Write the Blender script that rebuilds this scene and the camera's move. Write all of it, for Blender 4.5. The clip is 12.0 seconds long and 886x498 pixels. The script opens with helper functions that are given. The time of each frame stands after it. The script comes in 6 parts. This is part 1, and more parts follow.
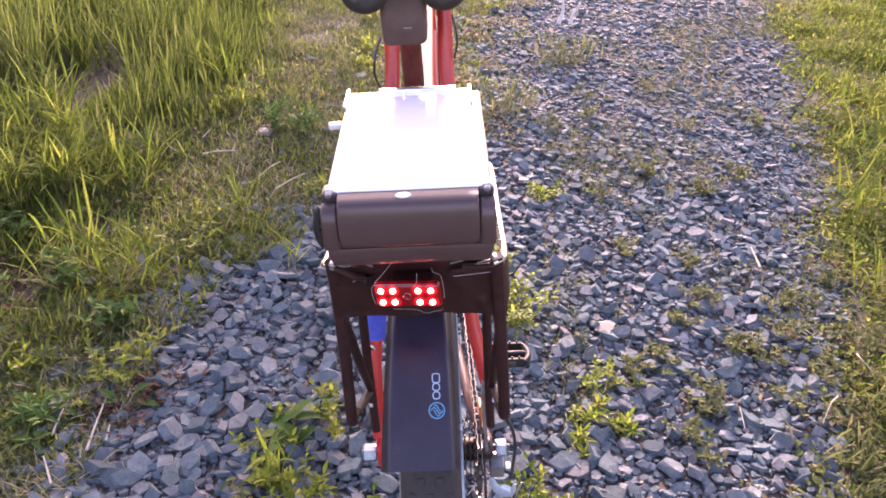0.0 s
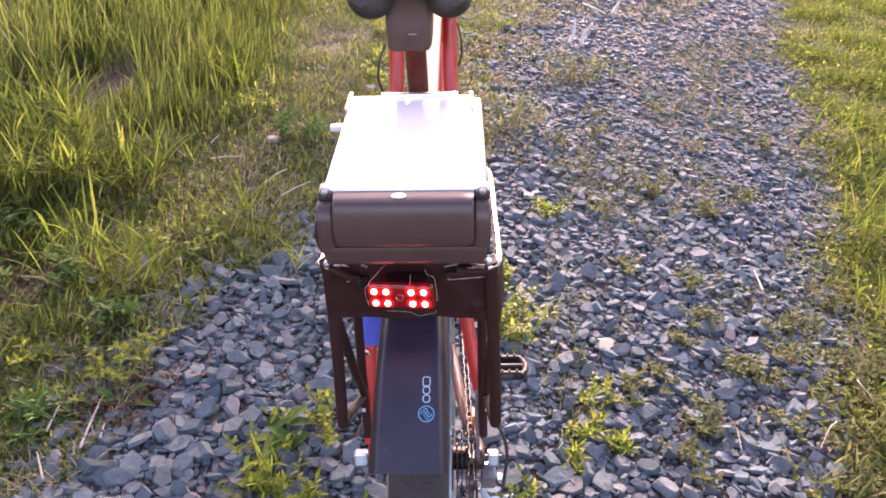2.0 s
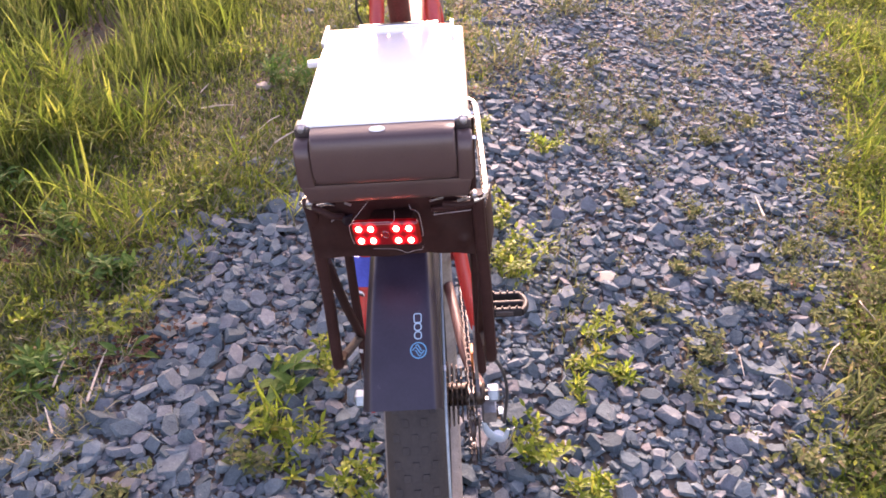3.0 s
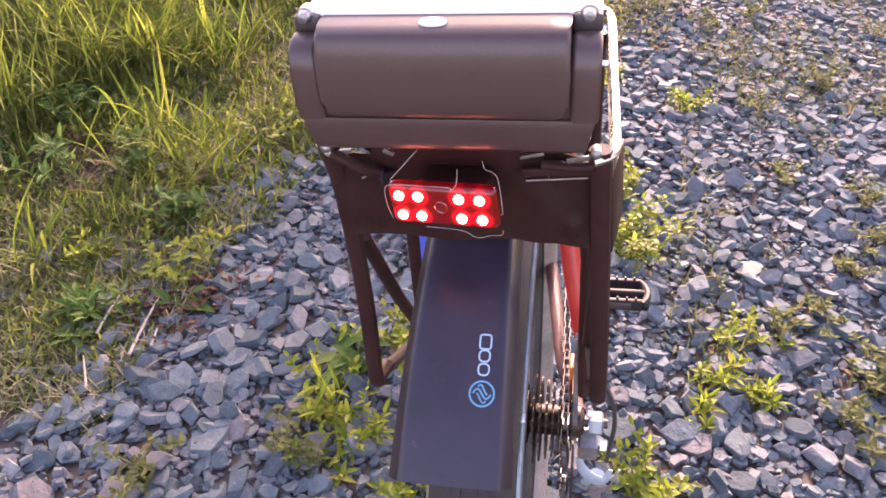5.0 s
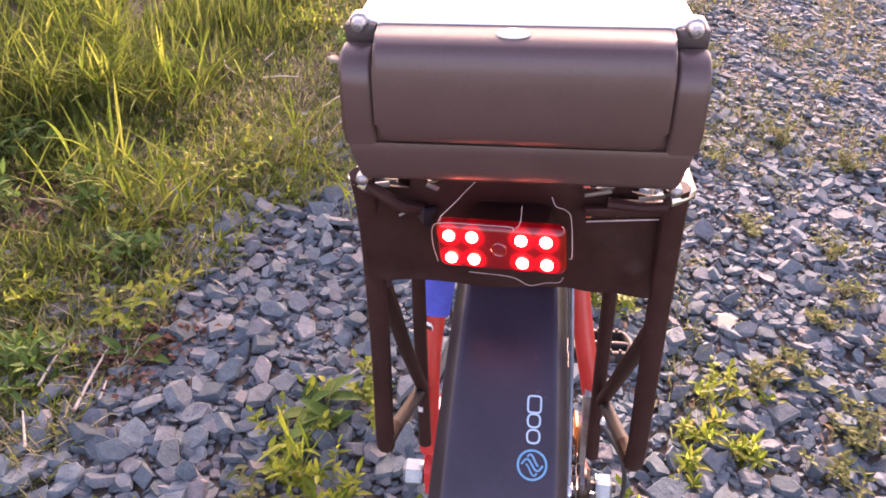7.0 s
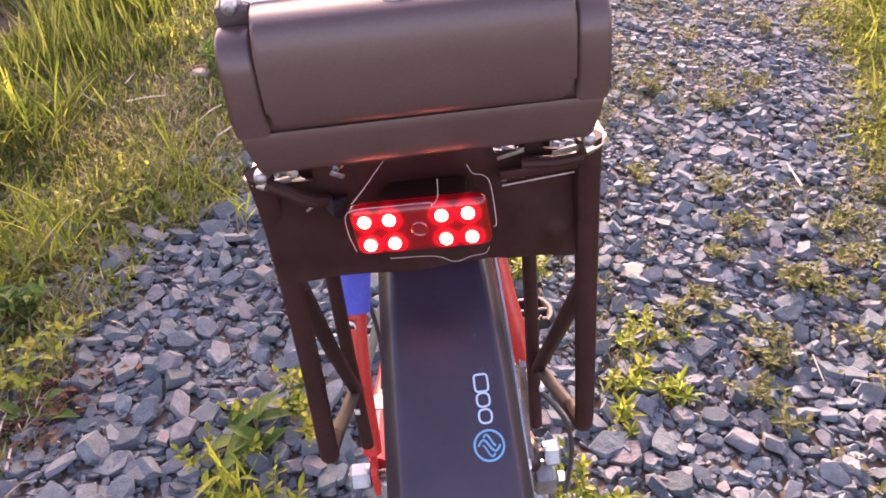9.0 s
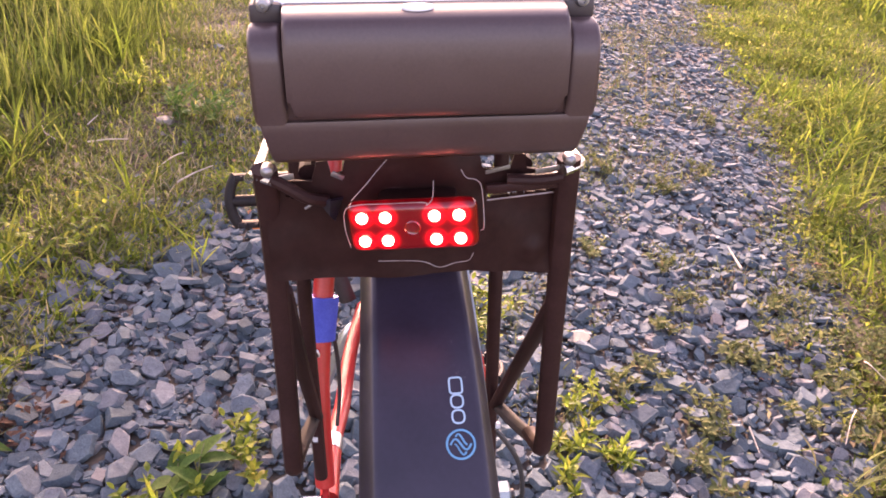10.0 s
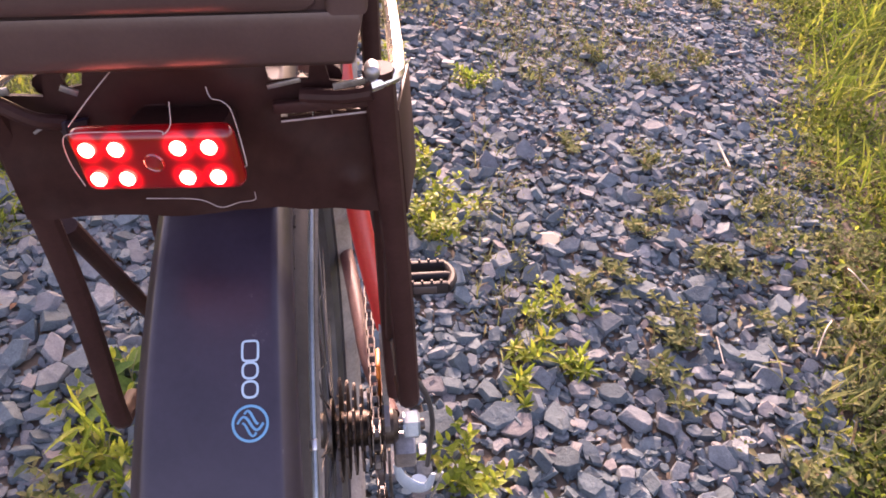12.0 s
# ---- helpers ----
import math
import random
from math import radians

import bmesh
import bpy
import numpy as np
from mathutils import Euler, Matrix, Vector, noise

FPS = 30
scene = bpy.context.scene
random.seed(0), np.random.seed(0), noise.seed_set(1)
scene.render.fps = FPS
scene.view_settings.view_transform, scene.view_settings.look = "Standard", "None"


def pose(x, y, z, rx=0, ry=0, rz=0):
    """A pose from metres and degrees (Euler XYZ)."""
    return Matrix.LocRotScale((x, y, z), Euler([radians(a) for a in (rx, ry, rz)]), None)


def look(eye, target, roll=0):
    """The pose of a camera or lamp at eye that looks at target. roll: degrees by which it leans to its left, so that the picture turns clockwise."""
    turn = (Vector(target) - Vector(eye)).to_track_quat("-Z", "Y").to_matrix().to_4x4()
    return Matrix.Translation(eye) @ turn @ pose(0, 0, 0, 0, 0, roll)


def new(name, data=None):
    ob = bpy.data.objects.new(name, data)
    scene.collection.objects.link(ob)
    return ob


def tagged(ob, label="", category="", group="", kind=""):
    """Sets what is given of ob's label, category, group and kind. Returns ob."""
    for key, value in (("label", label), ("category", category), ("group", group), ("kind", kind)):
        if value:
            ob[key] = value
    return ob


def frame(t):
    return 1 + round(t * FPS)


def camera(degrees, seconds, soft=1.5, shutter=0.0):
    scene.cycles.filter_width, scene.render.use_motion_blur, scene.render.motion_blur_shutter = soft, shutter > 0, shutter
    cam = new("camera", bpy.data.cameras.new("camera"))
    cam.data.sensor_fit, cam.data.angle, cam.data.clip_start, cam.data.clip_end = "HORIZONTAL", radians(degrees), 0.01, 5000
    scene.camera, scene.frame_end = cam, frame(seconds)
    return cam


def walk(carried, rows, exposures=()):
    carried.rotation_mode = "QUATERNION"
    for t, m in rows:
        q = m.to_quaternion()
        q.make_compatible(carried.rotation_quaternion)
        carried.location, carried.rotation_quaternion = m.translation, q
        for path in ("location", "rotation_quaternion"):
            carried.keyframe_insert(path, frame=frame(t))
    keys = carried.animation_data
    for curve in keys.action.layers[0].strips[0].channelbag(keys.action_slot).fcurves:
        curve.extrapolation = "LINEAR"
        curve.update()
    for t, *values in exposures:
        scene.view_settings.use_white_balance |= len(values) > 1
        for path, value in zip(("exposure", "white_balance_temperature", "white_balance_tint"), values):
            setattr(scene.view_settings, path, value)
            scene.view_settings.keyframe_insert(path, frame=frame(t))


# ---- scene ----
cam = camera(60.2, 12.0, soft=1.7)
PATH = [
    (0, (0.108, 0.103, 1.217), (-0.03, 1.763, 0.11), 3.8),
    (0.5, (0.135, 0.091, 1.209), (-0.006, 1.757, 0.111), 3.8),
    (1, (0.125, 0.09, 1.223), (-0.083, 1.78, 0.174), 3.6),
    (1.5, (0.121, 0.096, 1.219), (-0.062, 1.786, 0.165), 4.5),
    (2, (0.121, 0.096, 1.208), (-0.039, 1.776, 0.136), 5.4),
    (2.5, (0.122, 0.105, 1.209), (-0.014, 1.772, 0.111), 5.7),
    (3, (0.139, 0.106, 1.193), (-0.015, 1.703, -0.001), 2.8),
    (3.5, (0.174, 0.181, 1.153), (-0.139, 1.707, -0.101), -0.6),
    (3.7, (0.182, 0.237, 1.119), (-0.182, 1.713, -0.18), -1.1),
    (5.3, (0.116, 0.354, 1.014), (-0.307, 1.821, -0.278), 1.6),
    (5.5, (0.113, 0.361, 0.998), (-0.256, 1.852, -0.282), 3.5),
    (6, (0.11, 0.377, 1.0), (-0.231, 1.923, -0.222), 5.4),
    (6.5, (0.076, 0.373, 1.0), (-0.269, 1.936, -0.199), 6.3),
    (7, (0.06, 0.375, 0.997), (-0.246, 1.953, -0.193), 5.4),
    (7.5, (0.046, 0.383, 0.992), (-0.153, 2.037, -0.115), 4.5),
    (7.7, (0.056, 0.393, 0.987), (-0.069, 1.998, -0.199), 3.4),
    (9.3, (0.046, 0.385, 0.976), (0.001, 1.989, -0.218), 1.3),
    (9.5, (0.043, 0.379, 0.972), (-0.009, 1.994, -0.206), 3.1),
    (10, (0.03, 0.344, 0.963), (0.109, 2.061, -0.058), 7.3),
    (10.5, (0.047, 0.34, 0.963), (0.148, 2.051, -0.067), 8.2),
    (11, (0.06, 0.35, 0.956), (0.165, 2.038, -0.111), 8.6),
    (11.5, (0.094, 0.376, 0.956), (0.196, 2.049, -0.136), 8.3),
    (12, (0.131, 0.436, 0.947), (0.211, 1.98, -0.321), 8.1),
]
EXPOSURES = [(0.0, 2.60, 7150, 50), (0.5, 2.64, 7200, 50), (1.0, 2.40, 6950, 39), (1.5, 2.52, 7150, 45), (3.5, 2.71, 7700, 47), (5.5, 2.95, 7900, 50), (6.5, 2.90, 8000, 52), (9.5, 2.88, 8150, 54), (10.5, 2.72, 8150, 54), (11.25, 2.82, 8150, 54), (12.0, 2.66, 8050, 50)]
walk(cam, [(t, look(eye, target, roll)) for t, eye, target, roll in PATH], EXPOSURES)

# ---- world, sun, exposure ----
SUN_ELEVATION, SUN_AZIMUTH = 19.0, -8.5
world = bpy.data.worlds.new("evening_sky")
scene.world = world
world.use_nodes = True
wn = world.node_tree.nodes
wn.clear()
sky = wn.new("ShaderNodeTexSky")
sky.sky_type = "NISHITA"
sky.sun_disc = False
sky.sun_elevation, sky.sun_rotation = radians(SUN_ELEVATION), radians(SUN_AZIMUTH)
sky.dust_density, sky.air_density, sky.ozone_density = 2.2, 1.0, 1.2
bg = wn.new("ShaderNodeBackground")
bg.inputs["Strength"].default_value = 0.14
wout = wn.new("ShaderNodeOutputWorld")
world.node_tree.links.new(sky.outputs[0], bg.inputs["Color"])
world.node_tree.links.new(bg.outputs[0], wout.inputs["Surface"])
sun = new("sun", bpy.data.lights.new("sun", "SUN"))
sun.data.energy, sun.data.angle, sun.data.color = 2.35, radians(1.2), (1.0, 0.91, 0.83)
sa, se = radians(SUN_AZIMUTH), radians(SUN_ELEVATION)
sun.matrix_world = look((20 * math.sin(sa), 20 * math.cos(sa), 20 * math.tan(se)), (0, 0, 0))


# ---- materials ----
def nodes_of(name):
    m = bpy.data.materials.new(name)
    m.use_nodes = True
    t = m.node_tree
    t.nodes.clear()
    return m, t.nodes, t.links


def colour_ramp(n, stops):
    r = n.new("ShaderNodeValToRGB")
    e = r.color_ramp.elements
    while len(e) < len(stops):
        e.new(0.5)
    for i, (p, c) in enumerate(stops):
        e[i].position, e[i].color = p, (*c, 1)
    return r


def noise_node(n, l, coord, scale, detail=5.0, rough=0.6):
    q = n.new("ShaderNodeTexNoise")
    q.inputs["Scale"].default_value, q.inputs["Detail"].default_value, q.inputs["Roughness"].default_value = scale, detail, rough
    l.new(coord, q.inputs["Vector"])
    return q.outputs["Fac"]


def surface(name, dark, light, scale=40.0, rough=(0.4, 0.6), metal=0.0, bump=0.2, fine=300.0, specks=None, coat=0.0, depth=0.002, spec=0.5):
    """Two noises of colour, a rough range and relief at two scales."""
    m, n, l = nodes_of(name)
    co = n.new("ShaderNodeTexCoord").outputs["Object"]
    big, small = noise_node(n, l, co, scale), noise_node(n, l, co, fine, 3.0)
    mixn = n.new("ShaderNodeMath")
    mixn.operation = "MULTIPLY_ADD"
    l.new(small, mixn.inputs[0])
    mixn.inputs[1].default_value = 0.4
    half = n.new("ShaderNodeMath")
    half.operation = "MULTIPLY"
    half.inputs[1].default_value = 0.6
    l.new(big, half.inputs[0])
    l.new(half.outputs[0], mixn.inputs[2])
    stops = [(0.35, dark), (0.65, light)]
    if specks:
        stops.append((0.74, specks))
    ramp = colour_ramp(n, stops)
    l.new(mixn.outputs[0], ramp.inputs[0])
    p = n.new("ShaderNodeBsdfPrincipled")
    l.new(ramp.outputs[0], p.inputs["Base Color"])
    rr = n.new("ShaderNodeMapRange")
    rr.inputs["To Min"].default_value, rr.inputs["To Max"].default_value = rough
    l.new(big, rr.inputs["Value"])
    l.new(rr.outputs[0], p.inputs["Roughness"])
    p.inputs["Metallic"].default_value = metal
    p.inputs["Coat Weight"].default_value = coat
    p.inputs["Specular IOR Level"].default_value = spec
    p.inputs["Coat Roughness"].default_value = 0.05
    if bump:
        b = n.new("ShaderNodeBump")
        b.inputs["Strength"].default_value, b.inputs["Distance"].default_value = bump, depth
        l.new(mixn.outputs[0], b.inputs["Height"])
        l.new(b.outputs[0], p.inputs["Normal"])
    o = n.new("ShaderNodeOutputMaterial")
    l.new(p.outputs[0], o.inputs["Surface"])
    return m


def piece_random(n, l):
    """A random number for each piece, whether it is an object or an island of a joined mesh."""
    a, b = n.new("ShaderNodeObjectInfo").outputs["Random"], n.new("ShaderNodeNewGeometry").outputs["Random Per Island"]
    add = n.new("ShaderNodeMath")
    l.new(a, add.inputs[0])
    l.new(b, add.inputs[1])
    fr = n.new("ShaderNodeMath")
    fr.operation = "FRACT"
    l.new(add.outputs[0], fr.inputs[0])
    return fr.outputs[0]


def stone_material():
    """Slate: each chip has its own grey, with faint cleavage streaks, pale dust and a fine grain."""
    m, n, l = nodes_of("crushed_slate")
    co = n.new("ShaderNodeNewGeometry").outputs["Position"]
    rnd = piece_random(n, l)
    ramp = colour_ramp(n, [(0.0, (0.058, 0.080, 0.088)), (0.22, (0.088, 0.120, 0.131)), (0.50, (0.117, 0.152, 0.163)), (0.66, (0.118, 0.130, 0.141)),
                           (0.82, (0.146, 0.180, 0.188)), (0.94, (0.146, 0.138, 0.138)), (1.0, (0.23, 0.245, 0.24))])
    l.new(rnd, ramp.inputs[0])
    n1, n2 = noise_node(n, l, co, 45.0, 4.0, 0.6), noise_node(n, l, co, 260.0, 4.0, 0.7)
    dust = colour_ramp(n, [(0.36, (0.80, 0.80, 0.81)), (0.55, (1.0, 0.99, 0.98)), (0.70, (1.22, 1.20, 1.16))])
    l.new(n1, dust.inputs[0])
    mul = n.new("ShaderNodeMix")
    mul.data_type, mul.blend_type = "RGBA", "MULTIPLY"
    mul.inputs["Factor"].default_value = 1.0
    l.new(ramp.outputs[0], mul.inputs["A"])
    l.new(dust.outputs[0], mul.inputs["B"])
    grit = colour_ramp(n, [(0.38, (0.88, 0.88, 0.88)), (0.64, (1.12, 1.12, 1.11))])
    l.new(n2, grit.inputs[0])
    mul2 = n.new("ShaderNodeMix")
    mul2.data_type, mul2.blend_type = "RGBA", "MULTIPLY"
    mul2.inputs["Factor"].default_value = 1.0
    l.new(mul.outputs["Result"], mul2.inputs["A"])
    l.new(grit.outputs[0], mul2.inputs["B"])
    p = n.new("ShaderNodeBsdfPrincipled")
    l.new(mul2.outputs["Result"], p.inputs["Base Color"])
    rr = n.new("ShaderNodeMapRange")
    rr.inputs["To Min"].default_value, rr.inputs["To Max"].default_value = 0.76, 0.94
    l.new(n1, rr.inputs["Value"])
    l.new(rr.outputs[0], p.inputs["Roughness"])
    p.inputs["Specular IOR Level"].default_value = 0.12
    b = n.new("ShaderNodeBump")
    b.inputs["Strength"].default_value, b.inputs["Distance"].default_value = 0.7, 0.006
    relief = n.new("ShaderNodeMath")
    relief.operation = "MULTIPLY_ADD"
    l.new(n2, relief.inputs[0])
    relief.inputs[1].default_value = 0.28
    l.new(n1, relief.inputs[2])
    l.new(relief.outputs[0], b.inputs["Height"])
    l.new(b.outputs[0], p.inputs["Normal"])
    o = n.new("ShaderNodeOutputMaterial")
    l.new(p.outputs[0], o.inputs["Surface"])
    return m


def leaf_material(name, stops, glow=0.45, gloss=0.5):
    """Leaves and blades: light passes through them."""
    m, n, l = nodes_of(name)
    co = n.new("ShaderNodeTexCoord").outputs["Object"]
    rnd = piece_random(n, l)
    nz = noise_node(n, l, co, 3.0, 3.0)
    add = n.new("ShaderNodeMath")
    add.operation = "MULTIPLY_ADD"
    l.new(nz, add.inputs[0])
    add.inputs[1].default_value = 0.8
    add.inputs[2].default_value = -0.4
    tot = n.new("ShaderNodeMath")
    l.new(rnd, tot.inputs[0])
    l.new(add.outputs[0], tot.inputs[1])
    ramp = colour_ramp(n, stops)
    l.new(tot.outputs[0], ramp.inputs[0])
    fine = noise_node(n, l, co, 220.0, 2.0)
    vein = colour_ramp(n, [(0.3, (0.75, 0.75, 0.75)), (0.7, (1.15, 1.15, 1.15))])
    l.new(fine, vein.inputs[0])
    mul = n.new("ShaderNodeMix")
    mul.data_type, mul.blend_type = "RGBA", "MULTIPLY"
    mul.inputs["Factor"].default_value = 1.0
    l.new(ramp.outputs[0], mul.inputs["A"])
    l.new(vein.outputs[0], mul.inputs["B"])
    p = n.new("ShaderNodeBsdfPrincipled")
    p.inputs["Roughness"].default_value = gloss
    p.inputs["Specular IOR Level"].default_value = 0.22
    l.new(mul.outputs["Result"], p.inputs["Base Color"])
    tr = n.new("ShaderNodeBsdfTranslucent")
    l.new(mul.outputs["Result"], tr.inputs["Color"])
    mx = n.new("ShaderNodeMixShader")
    mx.inputs[0].default_value = glow
    l.new(p.outputs[0], mx.inputs[1])
    l.new(tr.outputs[0], mx.inputs[2])
    o = n.new("ShaderNodeOutputMaterial")
    l.new(mx.outputs[0], o.inputs["Surface"])
    return m


def glowing(name, colour, strength):
    m, n, l = nodes_of(name)
    p = n.new("ShaderNodeBsdfPrincipled")
    p.inputs["Base Color"].default_value = (*colour, 1)
    p.inputs["Emission Color"].default_value = (*colour, 1)
    p.inputs["Emission Strength"].default_value = strength
    o = n.new("ShaderNodeOutputMaterial")
    l.new(p.outputs[0], o.inputs["Surface"])
    return m


def glowing_lens(name, colour, spots, radius, strength):
    """A red lens lit from behind: it glows round each diode and fades between them."""
    m, n, l = nodes_of(name)
    co = n.new("ShaderNodeTexCoord").outputs["Object"]
    total = None
    for x, z in spots:
        off = n.new("ShaderNodeVectorMath")
        off.operation = "MULTIPLY_ADD"
        l.new(co, off.inputs[0])
        off.inputs[1].default_value = (1, 0, 1)
        off.inputs[2].default_value = (-x, 0, -z)
        ln = n.new("ShaderNodeVectorMath")
        ln.operation = "LENGTH"
        l.new(off.outputs[0], ln.inputs[0])
        mr = n.new("ShaderNodeMapRange")
        mr.interpolation_type = "SMOOTHERSTEP"
        mr.inputs["From Min"].default_value, mr.inputs["From Max"].default_value = 0.0015, radius
        mr.inputs["To Min"].default_value, mr.inputs["To Max"].default_value = 1.0, 0.0
        l.new(ln.outputs["Value"], mr.inputs["Value"])
        if total is None:
            total = mr.outputs[0]
        else:
            add = n.new("ShaderNodeMath")
            l.new(total, add.inputs[0])
            l.new(mr.outputs[0], add.inputs[1])
            total = add.outputs[0]
    power = n.new("ShaderNodeMath")
    power.operation = "MULTIPLY_ADD"
    l.new(total, power.inputs[0])
    power.inputs[1].default_value, power.inputs[2].default_value = strength, 0.03 * strength
    p = n.new("ShaderNodeBsdfPrincipled")
    p.inputs["Base Color"].default_value = (0.10, 0.003, 0.004, 1)
    p.inputs["Roughness"].default_value = 0.22
    p.inputs["Emission Color"].default_value = (*colour, 1)
    l.new(power.outputs[0], p.inputs["Emission Strength"])
    o = n.new("ShaderNodeOutputMaterial")
    l.new(p.outputs[0], o.inputs["Surface"])
    return m


DIODES = [(x, z) for x in (-0.0242, -0.0123, 0.0125, 0.0248) for z in (-0.0068, 0.0066)]
STONE = stone_material()
SOIL = surface("soil", (0.050, 0.036, 0.027), (0.112, 0.088, 0.062), 5.0, (0.85, 0.95), 0, 0.6, 120.0, (0.16, 0.13, 0.098), depth=0.006)
TALL = leaf_material("tall_grass_blade", [(0.0, (0.050, 0.082, 0.017)), (0.35, (0.086, 0.122, 0.024)), (0.7, (0.122, 0.164, 0.030)), (1.0, (0.175, 0.188, 0.058))], 0.52, 0.8)
LAWN = leaf_material("short_grass_blade", [(0.0, (0.080, 0.132, 0.020)), (0.45, (0.150, 0.205, 0.030)), (0.8, (0.220, 0.258, 0.044)), (1.0, (0.29, 0.29, 0.095))], 0.55, 0.75)
STRAP = leaf_material("strap_grass_blade", [(0.0, (0.076, 0.130, 0.018)), (0.5, (0.128, 0.180, 0.026)), (1.0, (0.205, 0.228, 0.042))], 0.55, 0.75)
COVER = leaf_material("ground_cover_leaf", [(0.0, (0.076, 0.125, 0.021)), (0.4, (0.147, 0.20, 0.030)), (0.8, (0.225, 0.262, 0.042)), (1.0, (0.28, 0.265, 0.07))], 0.55, 0.7)
THATCH = leaf_material("thatch_bit", [(0.0, (0.17, 0.13, 0.08)), (0.35, (0.20, 0.22, 0.07)), (0.7, (0.34, 0.29, 0.17)), (1.0, (0.26, 0.13, 0.09))], 0.35, 0.8)
DRY = leaf_material("dry_grass_blade", [(0.0, (0.14, 0.125, 0.06)), (0.35, (0.12, 0.15, 0.05)), (0.6, (0.26, 0.22, 0.12)), (1.0, (0.40, 0.34, 0.21))], 0.35, 0.7)
MUTED = leaf_material("muted_blade", [(0.0, (0.100, 0.125, 0.060)), (0.45, (0.165, 0.190, 0.095)), (0.8, (0.240, 0.245, 0.140)), (1.0, (0.34, 0.31, 0.21))], 0.45, 0.8)
WEED = leaf_material("weed_leaf", [(0.0, (0.120, 0.185, 0.025)), (0.45, (0.215, 0.295, 0.038)), (0.8, (0.315, 0.37, 0.048)), (1.0, (0.38, 0.34, 0.065))], 0.6)
MOSS = leaf_material("low_weed_leaf", [(0.0, (0.088, 0.112, 0.040)), (0.5, (0.142, 0.166, 0.060)), (0.85, (0.205, 0.210, 0.088)), (1.0, (0.19, 0.135, 0.075))], 0.4, 0.85)
BROAD = leaf_material("broad_leaf", [(0.0, (0.052, 0.118, 0.025)), (0.6, (0.092, 0.178, 0.036)), (1.0, (0.155, 0.22, 0.05))], 0.4, 0.7)
RUST = leaf_material("dead_leaf", [(0.0, (0.055, 0.028, 0.018)), (0.5, (0.105, 0.050, 0.032)), (1.0, (0.17, 0.095, 0.06))], 0.3, 0.8)
TWIG = surface("dry_twig", (0.30, 0.25, 0.19), (0.52, 0.46, 0.37), 60, (0.7, 0.9), 0, 0.4)
SHEET_PLASTIC = surface("black_sheet", (0.020, 0.007, 0.006), (0.034, 0.013, 0.011), 40, (0.45, 0.6), 0, 0.25, 200, depth=0.001, spec=0.16)
BLACK_PLASTIC = surface("black_plastic", (0.030, 0.021, 0.021), (0.046, 0.034, 0.034), 25, (0.42, 0.55), 0, 0.12, 700, depth=0.0006)
FENDER_PLASTIC = surface("fender_plastic", (0.014, 0.010, 0.018), (0.024, 0.017, 0.030), 30, (0.30, 0.44), 0, 0.06, 260, (0.10, 0.085, 0.085), depth=0.0005, spec=0.45)
RACK_PAINT = surface("black_paint", (0.024, 0.009, 0.008), (0.042, 0.017, 0.015), 60, (0.45, 0.6), 0, 0.1, 400, depth=0.0005, spec=0.18)
SIDEWALL = surface("dusty_tan_sidewall", (0.15, 0.125, 0.10), (0.25, 0.215, 0.175), 40, (0.7, 0.85), 0, 0.25, 300, (0.32, 0.29, 0.25), depth=0.0008)
RUBBER = surface("tyre_rubber", (0.016, 0.012, 0.011), (0.036, 0.029, 0.026), 35, (0.7, 0.85), 0, 0.3, 300, (0.075, 0.065, 0.06), depth=0.001)
RED_PAINT = surface("red_frame_paint", (0.42, 0.018, 0.015), (0.55, 0.035, 0.028), 30, (0.30, 0.45), 0, 0.05, 400, coat=0.15)
# Black plastic, with the red-brown veil of lens flare put into its colour
BOX_PLASTIC = surface("veiled_box_plastic", (0.052, 0.028, 0.026), (0.072, 0.041, 0.037), 22, (0.32, 0.42), 0, 0.10, 700, depth=0.0006)
RIM_PAINT = surface("black_rim", (0.03, 0.03, 0.03), (0.06, 0.058, 0.055), 50, (0.35, 0.5), 0.3, 0.08, 500, depth=0.0005)
DULL_ALLOY = surface("dull_scuffed_alloy", (0.20, 0.20, 0.21), (0.36, 0.36, 0.36), 70, (0.35, 0.55), 0.9, 0.12, 600, depth=0.0005)
SKY_ALLOY = surface("pale_blue_alloy", (0.15, 0.19, 0.22), (0.25, 0.30, 0.33), 60, (0.3, 0.45), 0.6, 0.08, 500, depth=0.0005)
ARM_ALLOY = surface("pale_blue_painted_alloy", (0.23, 0.31, 0.36), (0.32, 0.40, 0.46), 60, (0.3, 0.42), 0.25, 0.06, 500, depth=0.0005)
STRUT_STEEL = surface("scuffed_strut", (0.024, 0.020, 0.020), (0.048, 0.042, 0.042), 60, (0.5, 0.65), 0.0, 0.12, 500, depth=0.0005, spec=0.15)
STAY_WORN = surface("dirty_stay_paint", (0.07, 0.022, 0.018), (0.13, 0.06, 0.05), 45, (0.45, 0.65), 0, 0.15, 400, (0.20, 0.17, 0.16), depth=0.0005, spec=0.3)
STEEL = surface("worn_steel", (0.42, 0.42, 0.42), (0.62, 0.61, 0.60), 60, (0.25, 0.42), 1.0, 0.08, 600, depth=0.0005)
CHROME = surface("chrome_tube", (0.50, 0.50, 0.50), (0.66, 0.65, 0.64), 40, (0.20, 0.34), 1.0, 0.03, 500, depth=0.0004)
PEDAL_BLACK = surface("pedal_rubber", (0.009, 0.007, 0.007), (0.020, 0.016, 0.015), 35, (0.55, 0.7), 0, 0.2, 300, (0.045, 0.038, 0.035), depth=0.001, spec=0.25)
